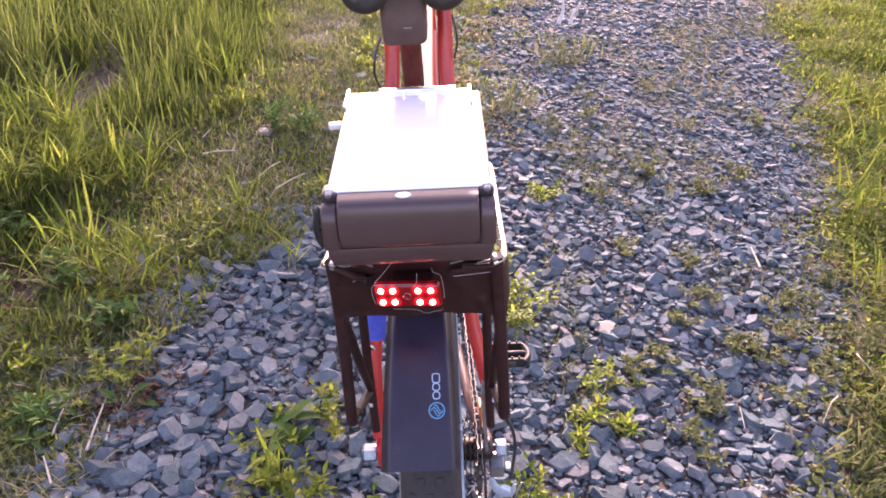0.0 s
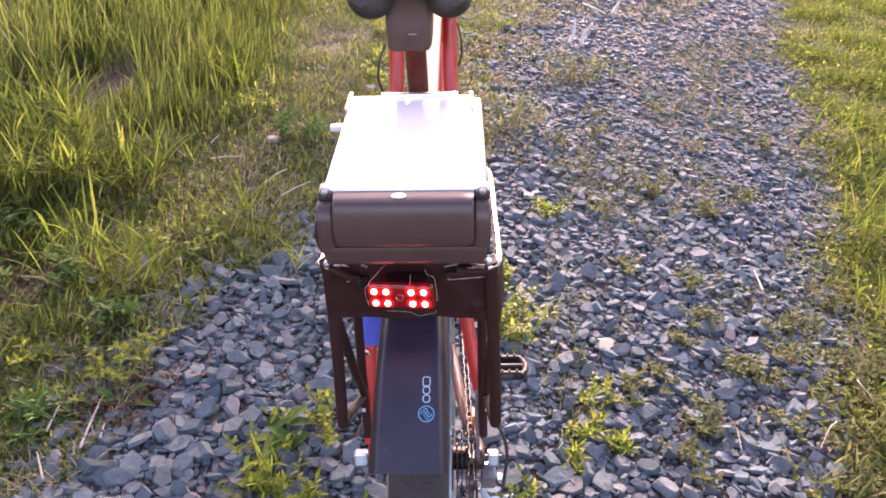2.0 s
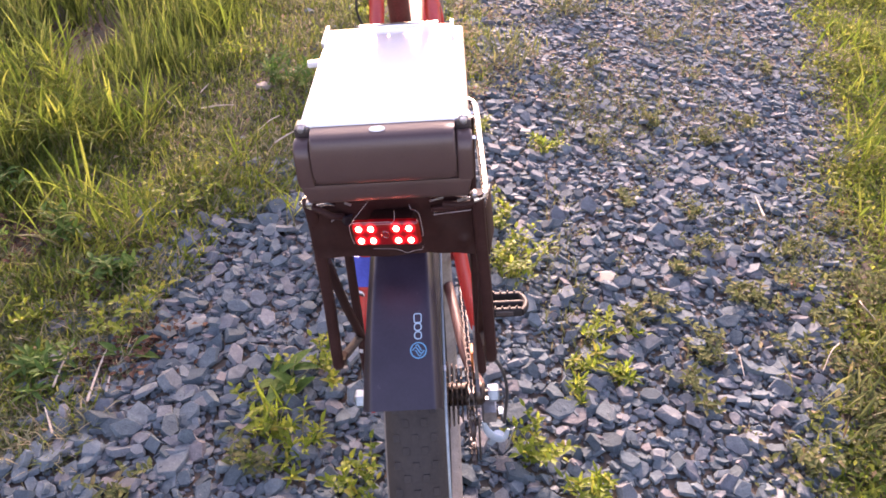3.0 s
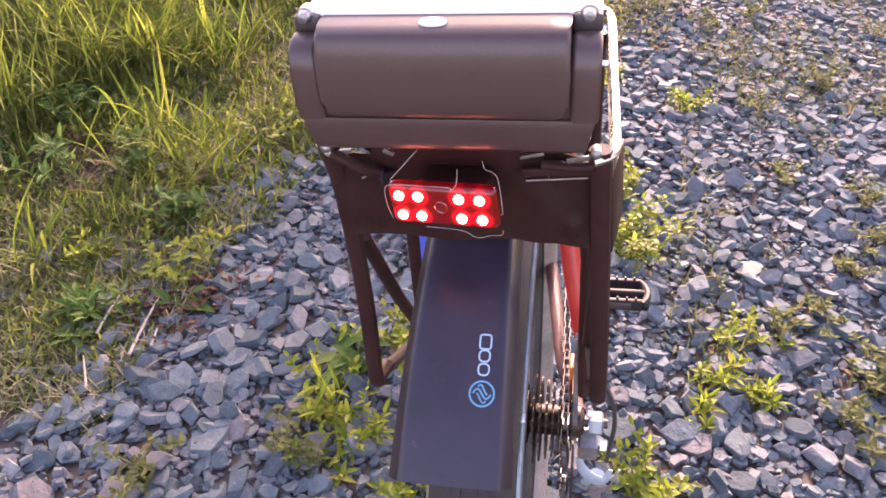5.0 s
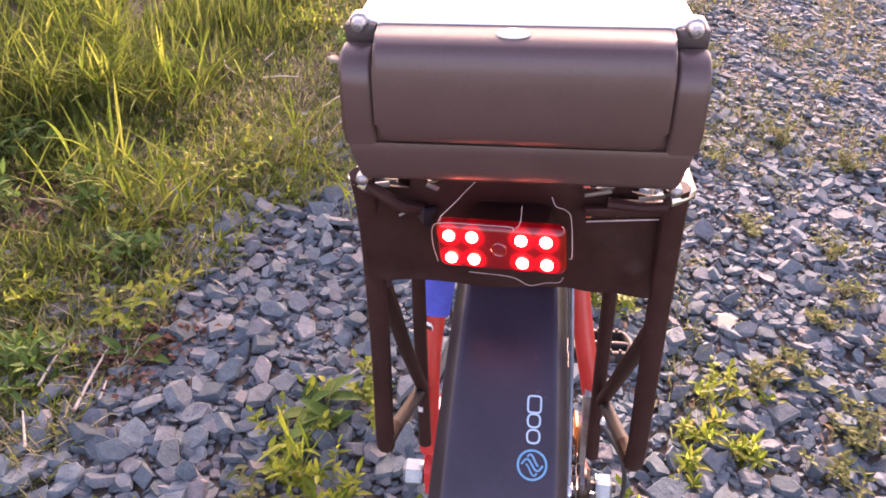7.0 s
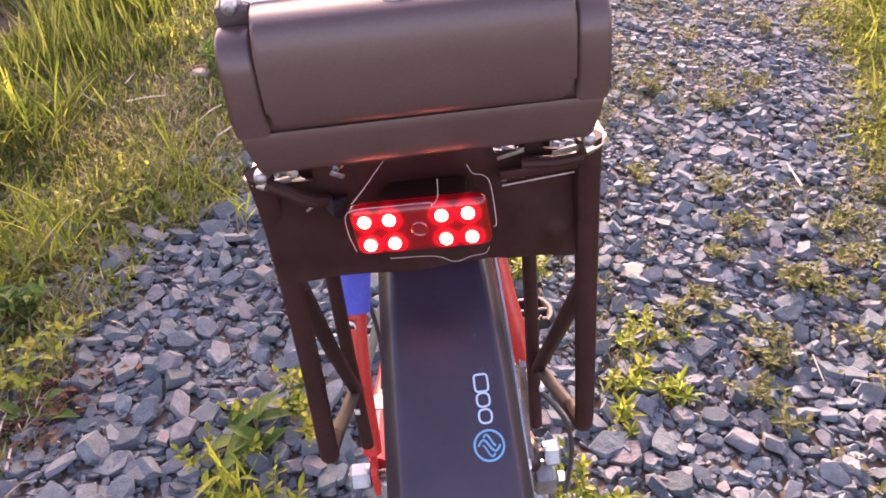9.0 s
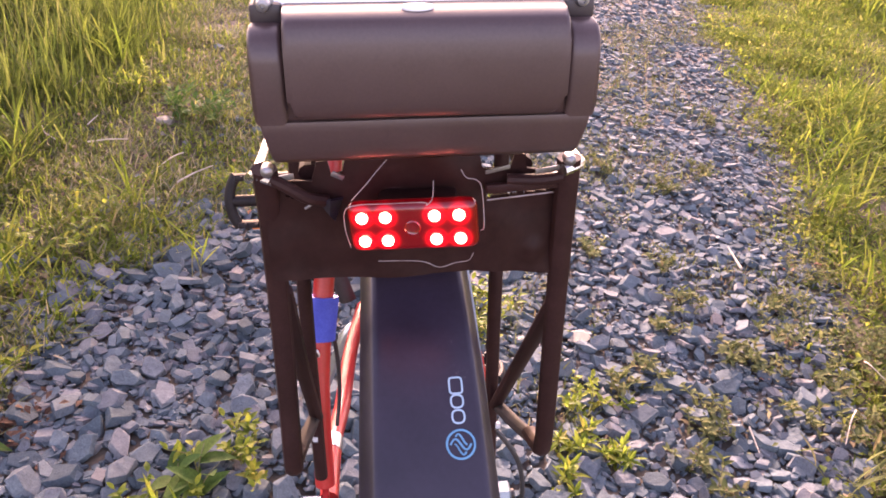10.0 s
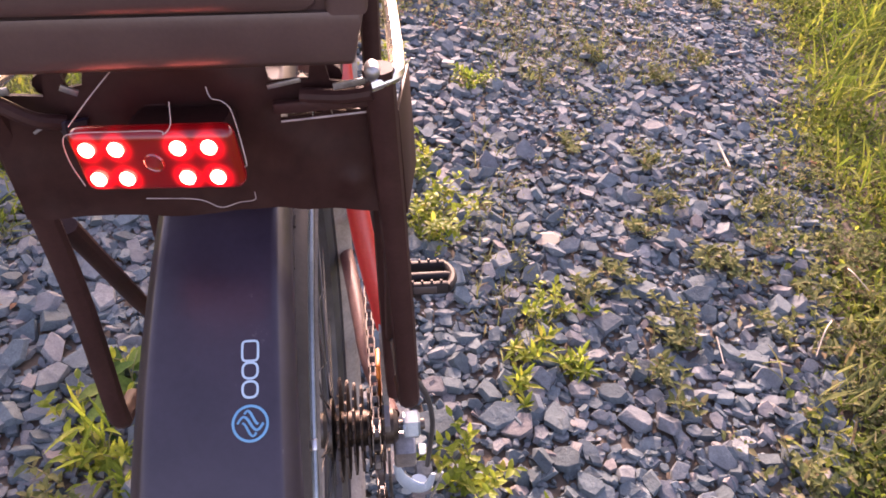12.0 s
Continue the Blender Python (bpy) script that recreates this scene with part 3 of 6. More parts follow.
def rack(parent):
    """Carrier with two folded side frames, bolted to the dropouts."""
    deck = None
    for y in (-0.165, -0.10, -0.02, 0.06, 0.13):
        bar = bmesh.new()
        half = 0.084 if y < -0.16 else 0.070
        z = 0.7795 if y < -0.16 else 0.792
        tube(bar, [(-half, y + (0.012 if y < -0.16 else 0), z), (half, y + (0.012 if y < -0.16 else 0), z)], 0.004)
        if deck is None:
            deck = part("rear_rack", bar, RACK_PAINT, parent, "black tubular rear carrier")
        else:
            part("cross_bar", bar, RACK_PAINT, deck)
    for s in (-1, 1):
        ahead = 0.0105 if s < 0 else 0.0
        bm = bmesh.new()
        tube(bm, [(s * 0.060, -0.148, 0.786), (s * 0.062, 0.14, 0.800)], 0.0055)
        part("long_bar", bm, RACK_PAINT, deck)
        bm = bmesh.new()
        tube(bm, smooth_path([(s * 0.081, -0.166, 0.798), (s * 0.083, -0.160 + ahead, 0.75), (s * 0.0875 + ahead * 0.1, -0.150 + ahead, 0.65), (s * 0.0905 + ahead * 0.18, -0.144, 0.562), (s * 0.090, -0.134, 0.549), (s * 0.088, -0.115, 0.543)], 5), 0.0068, 10, 0.8)
        part("rear_leg", bm, RACK_PAINT, deck)
        bm = bmesh.new()
        tube(bm, smooth_path([(s * 0.0885, -0.122, 0.544), (s * 0.088, -0.07, 0.508), (s * 0.086, -0.004, 0.467)], 5), 0.0060, 10, 0.85)
        part("lower_strut", bm, STRUT_STEEL, deck, "scuffed grey steel strut")
        bm = bmesh.new()
        tube(bm, [(s * 0.0855 + ahead * 0.2, -0.150 + ahead * 2, 0.690 + ahead * 0.6), (s * 0.084, -0.08 + ahead, 0.582), (s * 0.083, -0.006, 0.470)], 0.0060, 10, 0.85)
        part("diagonal_strut", bm, RACK_PAINT, deck)
        bm = bmesh.new()
        tube(bm, smooth_path([(s * 0.078, 0.004, 0.792), (s * (0.0785 if s > 0 else 0.0835), 0.002, 0.60), (s * (0.080 if s > 0 else 0.0845), -0.002, 0.46), (s * (0.082 if s > 0 else 0.0850), 0.0, 0.385)], 5), 0.0062, 10, 0.85)
        part("front_leg", bm, RACK_PAINT, deck)
        bm = bmesh.new()
        bolt_head(bm, (s * 0.084, -0.006, 0.443), 0.0042, 0.005 * s)
        part("strut_bolt", bm, DULL_ALLOY, deck)
    # bright guard rails round the load
    for s in (-1, 1):
        bend = 0.0 if s > 0 else 1.0
        tight = 0.0032 * (1 - bend)
        bm = bmesh.new()
        tube(bm, smooth_path([(s * 0.0765, -0.170, 0.7925), (s * 0.0870, -0.163, 0.793), (s * (0.0925 - tight), -0.145, 0.789 - 0.006 * bend), (s * (0.0925 - tight - 0.0005 * bend), -0.108, 0.787 - 0.014 * bend), (s * (0.0915 - tight - 0.004 * bend), -0.05, 0.787 - 0.010 * bend), (s * (0.087 - 0.005 * bend), 0.03, 0.789), (s * (0.081 - 0.003 * bend), 0.047, 0.790), (s * 0.070, 0.053, 0.790)], 6), 0.0038 - 0.0010 * bend, 10)
        rail = part("guard_rail", bm, CHROME, deck, "bright chromed guard rail")
        bm = bmesh.new()
        lathe(bm, [(0.002, 0.005), (0.0031, 0.0035), (0.0034, 0.0), (0.0031, -0.0028), (0.0019, -0.0038), (0.0005, -0.0043)], 14, (s * 0.0785, -0.174, 0.801), False, "y")
        part("cap_nut", bm, DULL_ALLOY, rail)
        bm = bmesh.new()
        if s < 0:
            ends = [(-0.0780, -0.169, 0.7935), (-0.0700, -0.170, 0.7890), (-0.0600, -0.169, 0.7815), (-0.0500, -0.164, 0.7765)]
        else:
            ends = [(0.0780, -0.168, 0.7880), (0.0660, -0.166, 0.7855), (0.0480, -0.163, 0.7850)]
        tube(bm, smooth_path(ends, 5), 0.0034, 10)
        part("rail_end", bm, RACK_PAINT, rail)
        for y in (-0.04, 0.02):
            bm = bmesh.new()
            tube(bm, [(s * 0.062, y, 0.792), (s * (0.091 - 0.004 * bend - (0.004 if y > 0 else 0)), y, 0.787 - 0.010 * bend * (y < 0))], 0.0024, 8)
            part("rail_link", bm, CHROME, rail)
    # black back panel hung between the legs, with torn slots and a notched top edge
    bm = bmesh.new()
    low = [(-0.0845, 0.7235), (-0.06, 0.7225), (-0.02, 0.7215), (0.03, 0.7225), (0.055, 0.7215), (0.083, 0.7190), (0.0885, 0.7210)]
    high = [(-0.0845, 0.786), (-0.0775, 0.788), (-0.0765, 0.7868), (-0.0570, 0.7862), (-0.0555, 0.797), (-0.0485, 0.798), (-0.0475, 0.7895), (-0.0405, 0.7905), (-0.0395, 0.798),
            (0.0335, 0.798), (0.0350, 0.7895), (0.0515, 0.7890), (0.0525, 0.797), (0.0590, 0.797), (0.0600, 0.7882), (0.0775, 0.7860), (0.0885, 0.784)]

    def torn(x, z):
        """The places where the sheet is torn through."""
        right = 0.0375 < x < 0.0785 and 0.7715 + 0.087 * (x - 0.0375) < z < 0.7715 + 0.087 * (x - 0.0375) + (0.0052 if x < 0.0520 else 0.0024)
        left = -0.0725 < x < -0.0605 and 0.7735 - 0.42 * (x + 0.0605) - 0.0012 < z < 0.7740 - 0.42 * (x + 0.0605) + 0.0024
        return right or left
    cols, rows = 116, 52
    front, rear = [], []
    for i in range(cols + 1):
        x = -0.0845 + 0.173 * i / cols
        z0, z1 = along(x, low), along(x, high)
        ring = []
        for k in range(rows + 1):
            z = z0 + (z1 - z0) * k / rows
            y = -0.158 + 0.0012 * math.sin(x * 90 + z * 60) + 0.0016 * noise.noise((x * 60, z * 50, 4.0)) - 0.003 * math.exp(-((x - 0.0675) / 0.006) ** 2 - ((z - 0.737) / 0.007) ** 2)
            ring.append((x, y, z))
        front.append([bm.verts.new(q) for q in ring])
        rear.append([bm.verts.new((q[0], q[1] + 0.002, q[2])) for q in ring])
    solid = {}
    for a in range(cols):
        for k in range(rows):
            mid = (front[a][k].co + front[a + 1][k + 1].co) / 2
            solid[a, k] = not torn(mid.x, mid.z)
    for (a, k), there in solid.items():
        if not there:
            continue
        b = a + 1
        bm.faces.new((front[a][k], front[b][k], front[b][k + 1], front[a][k + 1]))
        bm.faces.new((rear[a][k + 1], rear[b][k + 1], rear[b][k], rear[a][k]))
        for da, dk, p, q in ((-1, 0, (a, k), (a, k + 1)), (1, 0, (b, k + 1), (b, k)), (0, -1, (b, k), (a, k)), (0, 1, (a, k + 1), (b, k + 1))):
            if not solid.get((a + da, k + dk), False):
                bm.faces.new((front[p[0]][p[1]], front[q[0]][q[1]], rear[q[0]][q[1]], rear[p[0]][p[1]]))
    bmesh.ops.delete(bm, geom=[v for v in bm.verts if not v.link_faces], context="VERTS")
    part("back_panel", bm, SHEET_PLASTIC, deck, "sheet of black plastic hung behind the carrier, torn at the top")
    # crumpled corner of the sheet, folded outward
    bm = bmesh.new()
    pts = [bm.verts.new(q) for q in ((-0.0555, -0.163, 0.7765), (-0.0480, -0.170, 0.7795), (-0.0415, -0.163, 0.7770), (-0.0465, -0.164, 0.7640), (-0.0490, -0.1695, 0.7705))]
    back = [bm.verts.new(v.co + Vector((0, 0.0025, 0))) for v in pts]
    for q in ((0, 1, 4), (1, 2, 4), (2, 3, 4), (3, 0, 4)):
        bm.faces.new([pts[i] for i in q])
        bm.faces.new([back[i] for i in reversed(q)])
    for a, b in ((0, 1), (1, 2), (2, 3), (3, 0)):
        bm.faces.new((pts[b], pts[a], back[a], back[b]))
    part("folded_corner", bm, FENDER_PLASTIC, deck, "glossy folded corner of black sheet", smooth=False)
    # side flap folded round the leg
    bm = bmesh.new()
    block(bm, (0.0018, 0.045, 0.058), (0.0935, -0.132, 0.742), 0.0006, turn(0, -3, -9))
    part("side_flap", bm, SHEET_PLASTIC, deck)
    # bright slips set in the gaps under the load, standing in for daylight
    for (x, y, z, w, h, tip, r) in ((-0.071, -0.168, 0.7935, 0.010, 0.0034, 6, -4), (0.0700, -0.168, 0.7925, 0.016, 0.0030, 6, -6), (0.0420, -0.166, 0.7925, 0.014, 0.0022, 6, -8),
                                    (-0.0435, -0.166, 0.7925, 0.007, 0.0030, 10, 30), (-0.0590, -0.168, 0.7765, 0.007, 0.0012, 8, -30)):
        bm = bmesh.new()
        block(bm, (w, 0.0012, h), (x, y, z), 0.0003, turn(tip, r, 8))
        part("daylight_slip", bm, DULL_ALLOY, deck)
    bm = bmesh.new()
    block(bm, (0.118, 0.200, 0.004), (0.0, -0.055, 0.8125), 0.001)
    part("load_plate", bm, RACK_PAINT, deck)
    bm = bmesh.new()
    block(bm, (0.044, 0.004, 0.0055), (0.058, -0.1645, 0.7815), 0.0012, turn(0, -3, 0))
    part("flat_bar", bm, RACK_PAINT, deck)
    for x in (-0.045, 0.045):
        for y in (-0.14, 0.03):
            bm = bmesh.new()
            block(bm, (0.014, 0.020, 0.016), (x, y, 0.803), 0.002)
            part("spacer_block", bm, RACK_PAINT, deck)
    bm = bmesh.new()
    tube(bm, [(0.038, -0.1605, 0.7712), (0.079, -0.1605, 0.7748)], 0.0005, 6)
    part("panel_edge_wire", bm, WIRE, deck)
    return deck


def frame_tubes(parent):
    def t(name, pts, r, mat=RED_PAINT, label="", flat=1.0, owner=None):
        bm = bmesh.new()
        tube(bm, smooth_path(pts, 5) if len(pts) > 2 else pts, r, 14, flat)
        return part(name, bm, mat, owner or parent, label)
    seat = t("seat_tube", [(0.001, 0.43, 0.285), (-0.0085, 0.236, 0.90)], 0.0150, STAY_WORN, "dirty red-brown seat tube")
    t("bottom_bracket", [(-0.036, 0.43, 0.285), (0.042, 0.43, 0.285)], 0.021)
    t("top_tube", [(0.003, 0.285, 0.745), (0.003, 0.80, 0.80)], 0.016)
    t("down_tube", [(0.003, 0.44, 0.295), (0.003, 0.83, 0.70)], 0.019)
    t("head_tube", [(0.003, 0.845, 0.665), (0.003, 0.80, 0.825)], 0.019)
    left = t("seat_stay", [(-0.0830, 0.008, 0.365), (-0.0825, 0.036, 0.449), (-0.0785, 0.058, 0.504), (-0.0610, 0.115, 0.65), (-0.041, 0.168, 0.78), (-0.0325, 0.200, 0.85), (-0.031, 0.218, 0.92), (-0.029, 0.232, 0.985)], 0.0098)
    right = t("seat_stay", [(0.0785, 0.034, 0.440), (0.0745, 0.041, 0.458), (0.059, 0.073, 0.543), (0.052, 0.115, 0.65), (0.045, 0.168, 0.78), (0.040, 0.200, 0.85), (0.040, 0.218, 0.92), (0.038, 0.232, 0.985)], 0.0098)
    cl = t("chain_stay", [(-0.0810, 0.012, 0.338), (-0.0775, 0.104, 0.328), (-0.069, 0.167, 0.320), (-0.058, 0.294, 0.305), (-0.040, 0.41, 0.292)], 0.0098)
    t("chain_stay", [(0.078, 0.012, 0.338), (0.058, 0.091, 0.329), (0.048, 0.167, 0.320), (0.037, 0.256, 0.309), (0.022, 0.362, 0.297), (0.016, 0.41, 0.292)], 0.0090, STAY_WORN, "dirty brown chain stay")
    for s in (-1, 1):
        bm = bmesh.new()
        x = 0.0740 if s > 0 else -0.0830
        prof = [(-0.014, 0.322), (0.012, 0.318), (0.030, 0.335), (0.046, 0.440), (0.034, 0.452), (0.022, 0.445), (0.006, 0.362), (-0.014, 0.356)]
        extrude_profile(bm, prof, x - 0.003, x + 0.003, 0.0008)
        part("dropout", bm, DULL_ALLOY if s > 0 else RED_PAINT, parent, "grey alloy dropout plate" if s > 0 else "")
    bm = bmesh.new()
    lathe(bm, [(0.0048, -0.111), (0.0055, -0.109), (0.0055, 0.1085), (0.0048, 0.110)], 14, (0, 0, AXLE))
    part("axle", bm, DARK_STEEL, parent)
    for x, h in ((0.089, 0.0150), (-0.0885, -0.0185)):
        bm = bmesh.new()
        lathe(bm, [(0.0125, 0), (0.0125, 0.15 * h), (0.0100, 0.2 * h)], 20, (x, 0, AXLE))
        k = 0.0140
        lathe(bm, [(k * 0.97, 0), (k, h * 0.2), (k, h * 0.85), (k * 0.78, h), (k * 0.55, h)], 6, (x + 0.1 * h, 0, AXLE))
        part("axle_nut", bm, SKY_ALLOY, parent, "bright hexagonal axle nut", smooth=False)
    bm = bmesh.new()
    tube(bm, [(-0.0810, 0.0585, 0.509), (-0.0775, 0.075, 0.549)], [0.0165, 0.0190], 12, 0.62)
    part("tape_wrap", bm, BLUE_TAPE, left, "wrap of blue tape")
    bm = bmesh.new()
    block(bm, (0.009, 0.003, 0.010), (-0.0840, 0.0470, 0.5030), 0.0006, turn(20, 0, -30))
    part("tape_label", bm, BADGE, left, "white paper strip with dark bars")
    for k in range(3):
        bm = bmesh.new()
        block(bm, (0.0012, 0.0036, 0.006), (-0.0865 + 0.0026 * k, 0.0468 - 0.0014 * k, 0.5030), 0.0, turn(20, 0, -30))
        part("label_bar", bm, CABLE, left)
    bm = bmesh.new()
    tube(bm, [(-0.078, 0.107, 0.328), (-0.0795, 0.085, 0.330)], 0.0112, 12)
    part("cable_clamp", bm, ALLOY, cl, "bright cable clamp")
    bm = bmesh.new()
    tube(bm, smooth_path([(-0.070, 0.085, 0.52), (-0.066, 0.10, 0.45), (-0.068, 0.12, 0.385), (-0.073, 0.11, 0.345)], 6), 0.0023, 8)
    part("brake_cable", bm, CABLE, left)
    # orange reflector of the chain guard
    bm = bmesh.new()
    block(bm, (0.004, 0.03, 0.055), (0.068, 0.038, 0.362), 0.0015, turn(-14, 0, 0))
    part("chain_guide", bm, ORANGE, parent, "orange plastic chain guide")
    return seat


def cranks(parent):
    bm = bmesh.new()
    teeth, r = 38, 0.077
    rings = []
    for s in (-0.0012, 0.0012):
        rings.append([bm.verts.new((0.050 + s, 0.43 + (r + (0.002 if q % 2 else -0.002)) * math.cos(math.pi * q / teeth), 0.285 + (r + (0.002 if q % 2 else -0.002)) * math.sin(math.pi * q / teeth))) for q in range(2 * teeth)])
    n = 2 * teeth
    for q in range(n):
        bm.faces.new((rings[0][q], rings[0][(q + 1) % n], rings[1][(q + 1) % n], rings[1][q]))
    bm.faces.new(rings[0][::-1])
    bm.faces.new(rings[1])
    part("chainring", bm, DARK_STEEL, parent, smooth=False)
    for s, y, z, tilt, out in ((1, 0.450, 0.119, -12, 0.082), (-1, 0.455, 0.457, 72, 0.115)):
        turned = turn(tilt, 0, 0)
        hub_at = Vector((s * out, y, z))
        bm = bmesh.new()
        tube(bm, [(s * 0.062, 0.44, 0.285), (s * (out - 0.004), y, z)], [0.013, 0.010], 12, 0.6)
        arm = part("crank_arm", bm, BLACK_PLASTIC, parent)
        bm = bmesh.new()
        lathe(bm, [(0.0045, 0.0), (0.0085, 0.018 * s), (0.0085, 0.095 * s), (0.006, 0.102 * s)], 12, hub_at)
        part("pedal", bm, PEDAL_BLACK, arm, "black platform pedal")
        for nm, size, off in (("pedal_edge", (0.082, 0.010, 0.020), (0.054, 0.034, 0)), ("pedal_edge", (0.082, 0.010, 0.020), (0.054, -0.034, 0)), ("pedal_end", (0.010, 0.060, 0.020), (0.014, 0, 0))):
            bm = bmesh.new()
            block(bm, size, hub_at + turned @ Vector((s * off[0], off[1], off[2])), 0.003, turned)
            part(nm, bm, PEDAL_BLACK, arm)
        bm = bmesh.new()
        tube(bm, smooth_path([hub_at + turned @ Vector((s * a, b, 0)) for a, b in ((0.093, -0.037), (0.101, -0.022), (0.105, 0.0), (0.101, 0.022), (0.093, 0.037))], 4), 0.0070, 10, 1.2)
        part("pedal_end", bm, PEDAL_BLACK, arm)
        for e in (-1, 1):
            for k in range(5):
                bm = bmesh.new()
                block(bm, (0.004, 0.006, 0.005), hub_at + turned @ Vector((s * (0.024 + 0.015 * k), e * 0.034, 0.0115)), 0.001, turned)
                part("pedal_pin", bm, PEDAL_BLACK, arm)
            bm = bmesh.new()
            block(bm, (0.036, 0.003, 0.012), hub_at + turned @ Vector((s * 0.058, e * 0.0395, 0)), 0.001, turned)
            part("reflector", bm, ORANGE if s < 0 else BLACK_PLASTIC, arm, "pedal reflector")


def derailleur(parent):
    bm = bmesh.new()
    prof = [(0.006, 0.318), (0.018, 0.314), (0.024, 0.292), (0.010, 0.280), (-0.012, 0.286), (-0.012, 0.308)]
    extrude_profile(bm, prof, 0.079, 0.101, 0.003)
    body = part("derailleur", bm, DULL_ALLOY, parent, "scuffed silver derailleur")
    # crescent-shaped outer arm, with a second arm hanging below it
    bm = bmesh.new()
    arc = smooth_path([(0.080, -0.006, 0.283), (0.086, -0.010, 0.264), (0.098, -0.012, 0.250), (0.111, -0.010, 0.246), (0.118, -0.006, 0.262)], 6)
    tube(bm, arc, [0.0028 + 0.0048 * math.sin(math.pi * k / (len(arc) - 1)) for k in range(len(arc))], 12, 0.5)
    part("outer_arm", bm, ARM_ALLOY, body, "pale blue-grey curved arm")
    bm = bmesh.new()
    low = smooth_path([(0.104, -0.004, 0.252), (0.098, 0.000, 0.236), (0.090, 0.006, 0.214)], 5)
    tube(bm, low, [0.0085 - 0.0025 * k / (len(low) - 1) for k in range(len(low))], 10, 0.55)
    part("parallelogram", bm, ARM_ALLOY, body)
    bm = bmesh.new()
    prof = [(0.010, 0.238), (0.034, 0.250), (0.052, 0.232), (0.050, 0.150), (0.036, 0.135), (0.016, 0.160)]
    extrude_profile(bm, prof, 0.072, 0.0755, 0.001)
    cage = part("cage", bm, DARK_STEEL, body)
    for y, z in ((0.034, 0.224), (0.034, 0.156)):
        bm = bmesh.new()
        lathe(bm, [(0.005, -0.005), (0.019, -0.003), (0.019, 0.003), (0.005, 0.005)], 20, (0.0645, y, z))
        part("jockey_wheel", bm, BLACK_PLASTIC, cage)
    bm = bmesh.new()
    tube(bm, smooth_path([(0.084, 0.006, 0.430), (0.098, 0.000, 0.4135), (0.111, -0.005, 0.388), (0.117, -0.006, 0.350), (0.1145, -0.005, 0.305), (0.112, -0.004, 0.275)], 8), 0.0026, 8)
    part("gear_cable", bm, CABLE, body, "black looped gear cable")
    bm = bmesh.new()
    tube(bm, [(0.127, -0.012, 0.272), (0.114, -0.014, 0.226)], 0.0012, 6)
    part("cable_end", bm, STEEL, body)
    bm = bmesh.new()
    bolt_head(bm, (0.104, -0.002, 0.300), 0.006, 0.007)
    part("pivot_bolt", bm, STEEL, body)


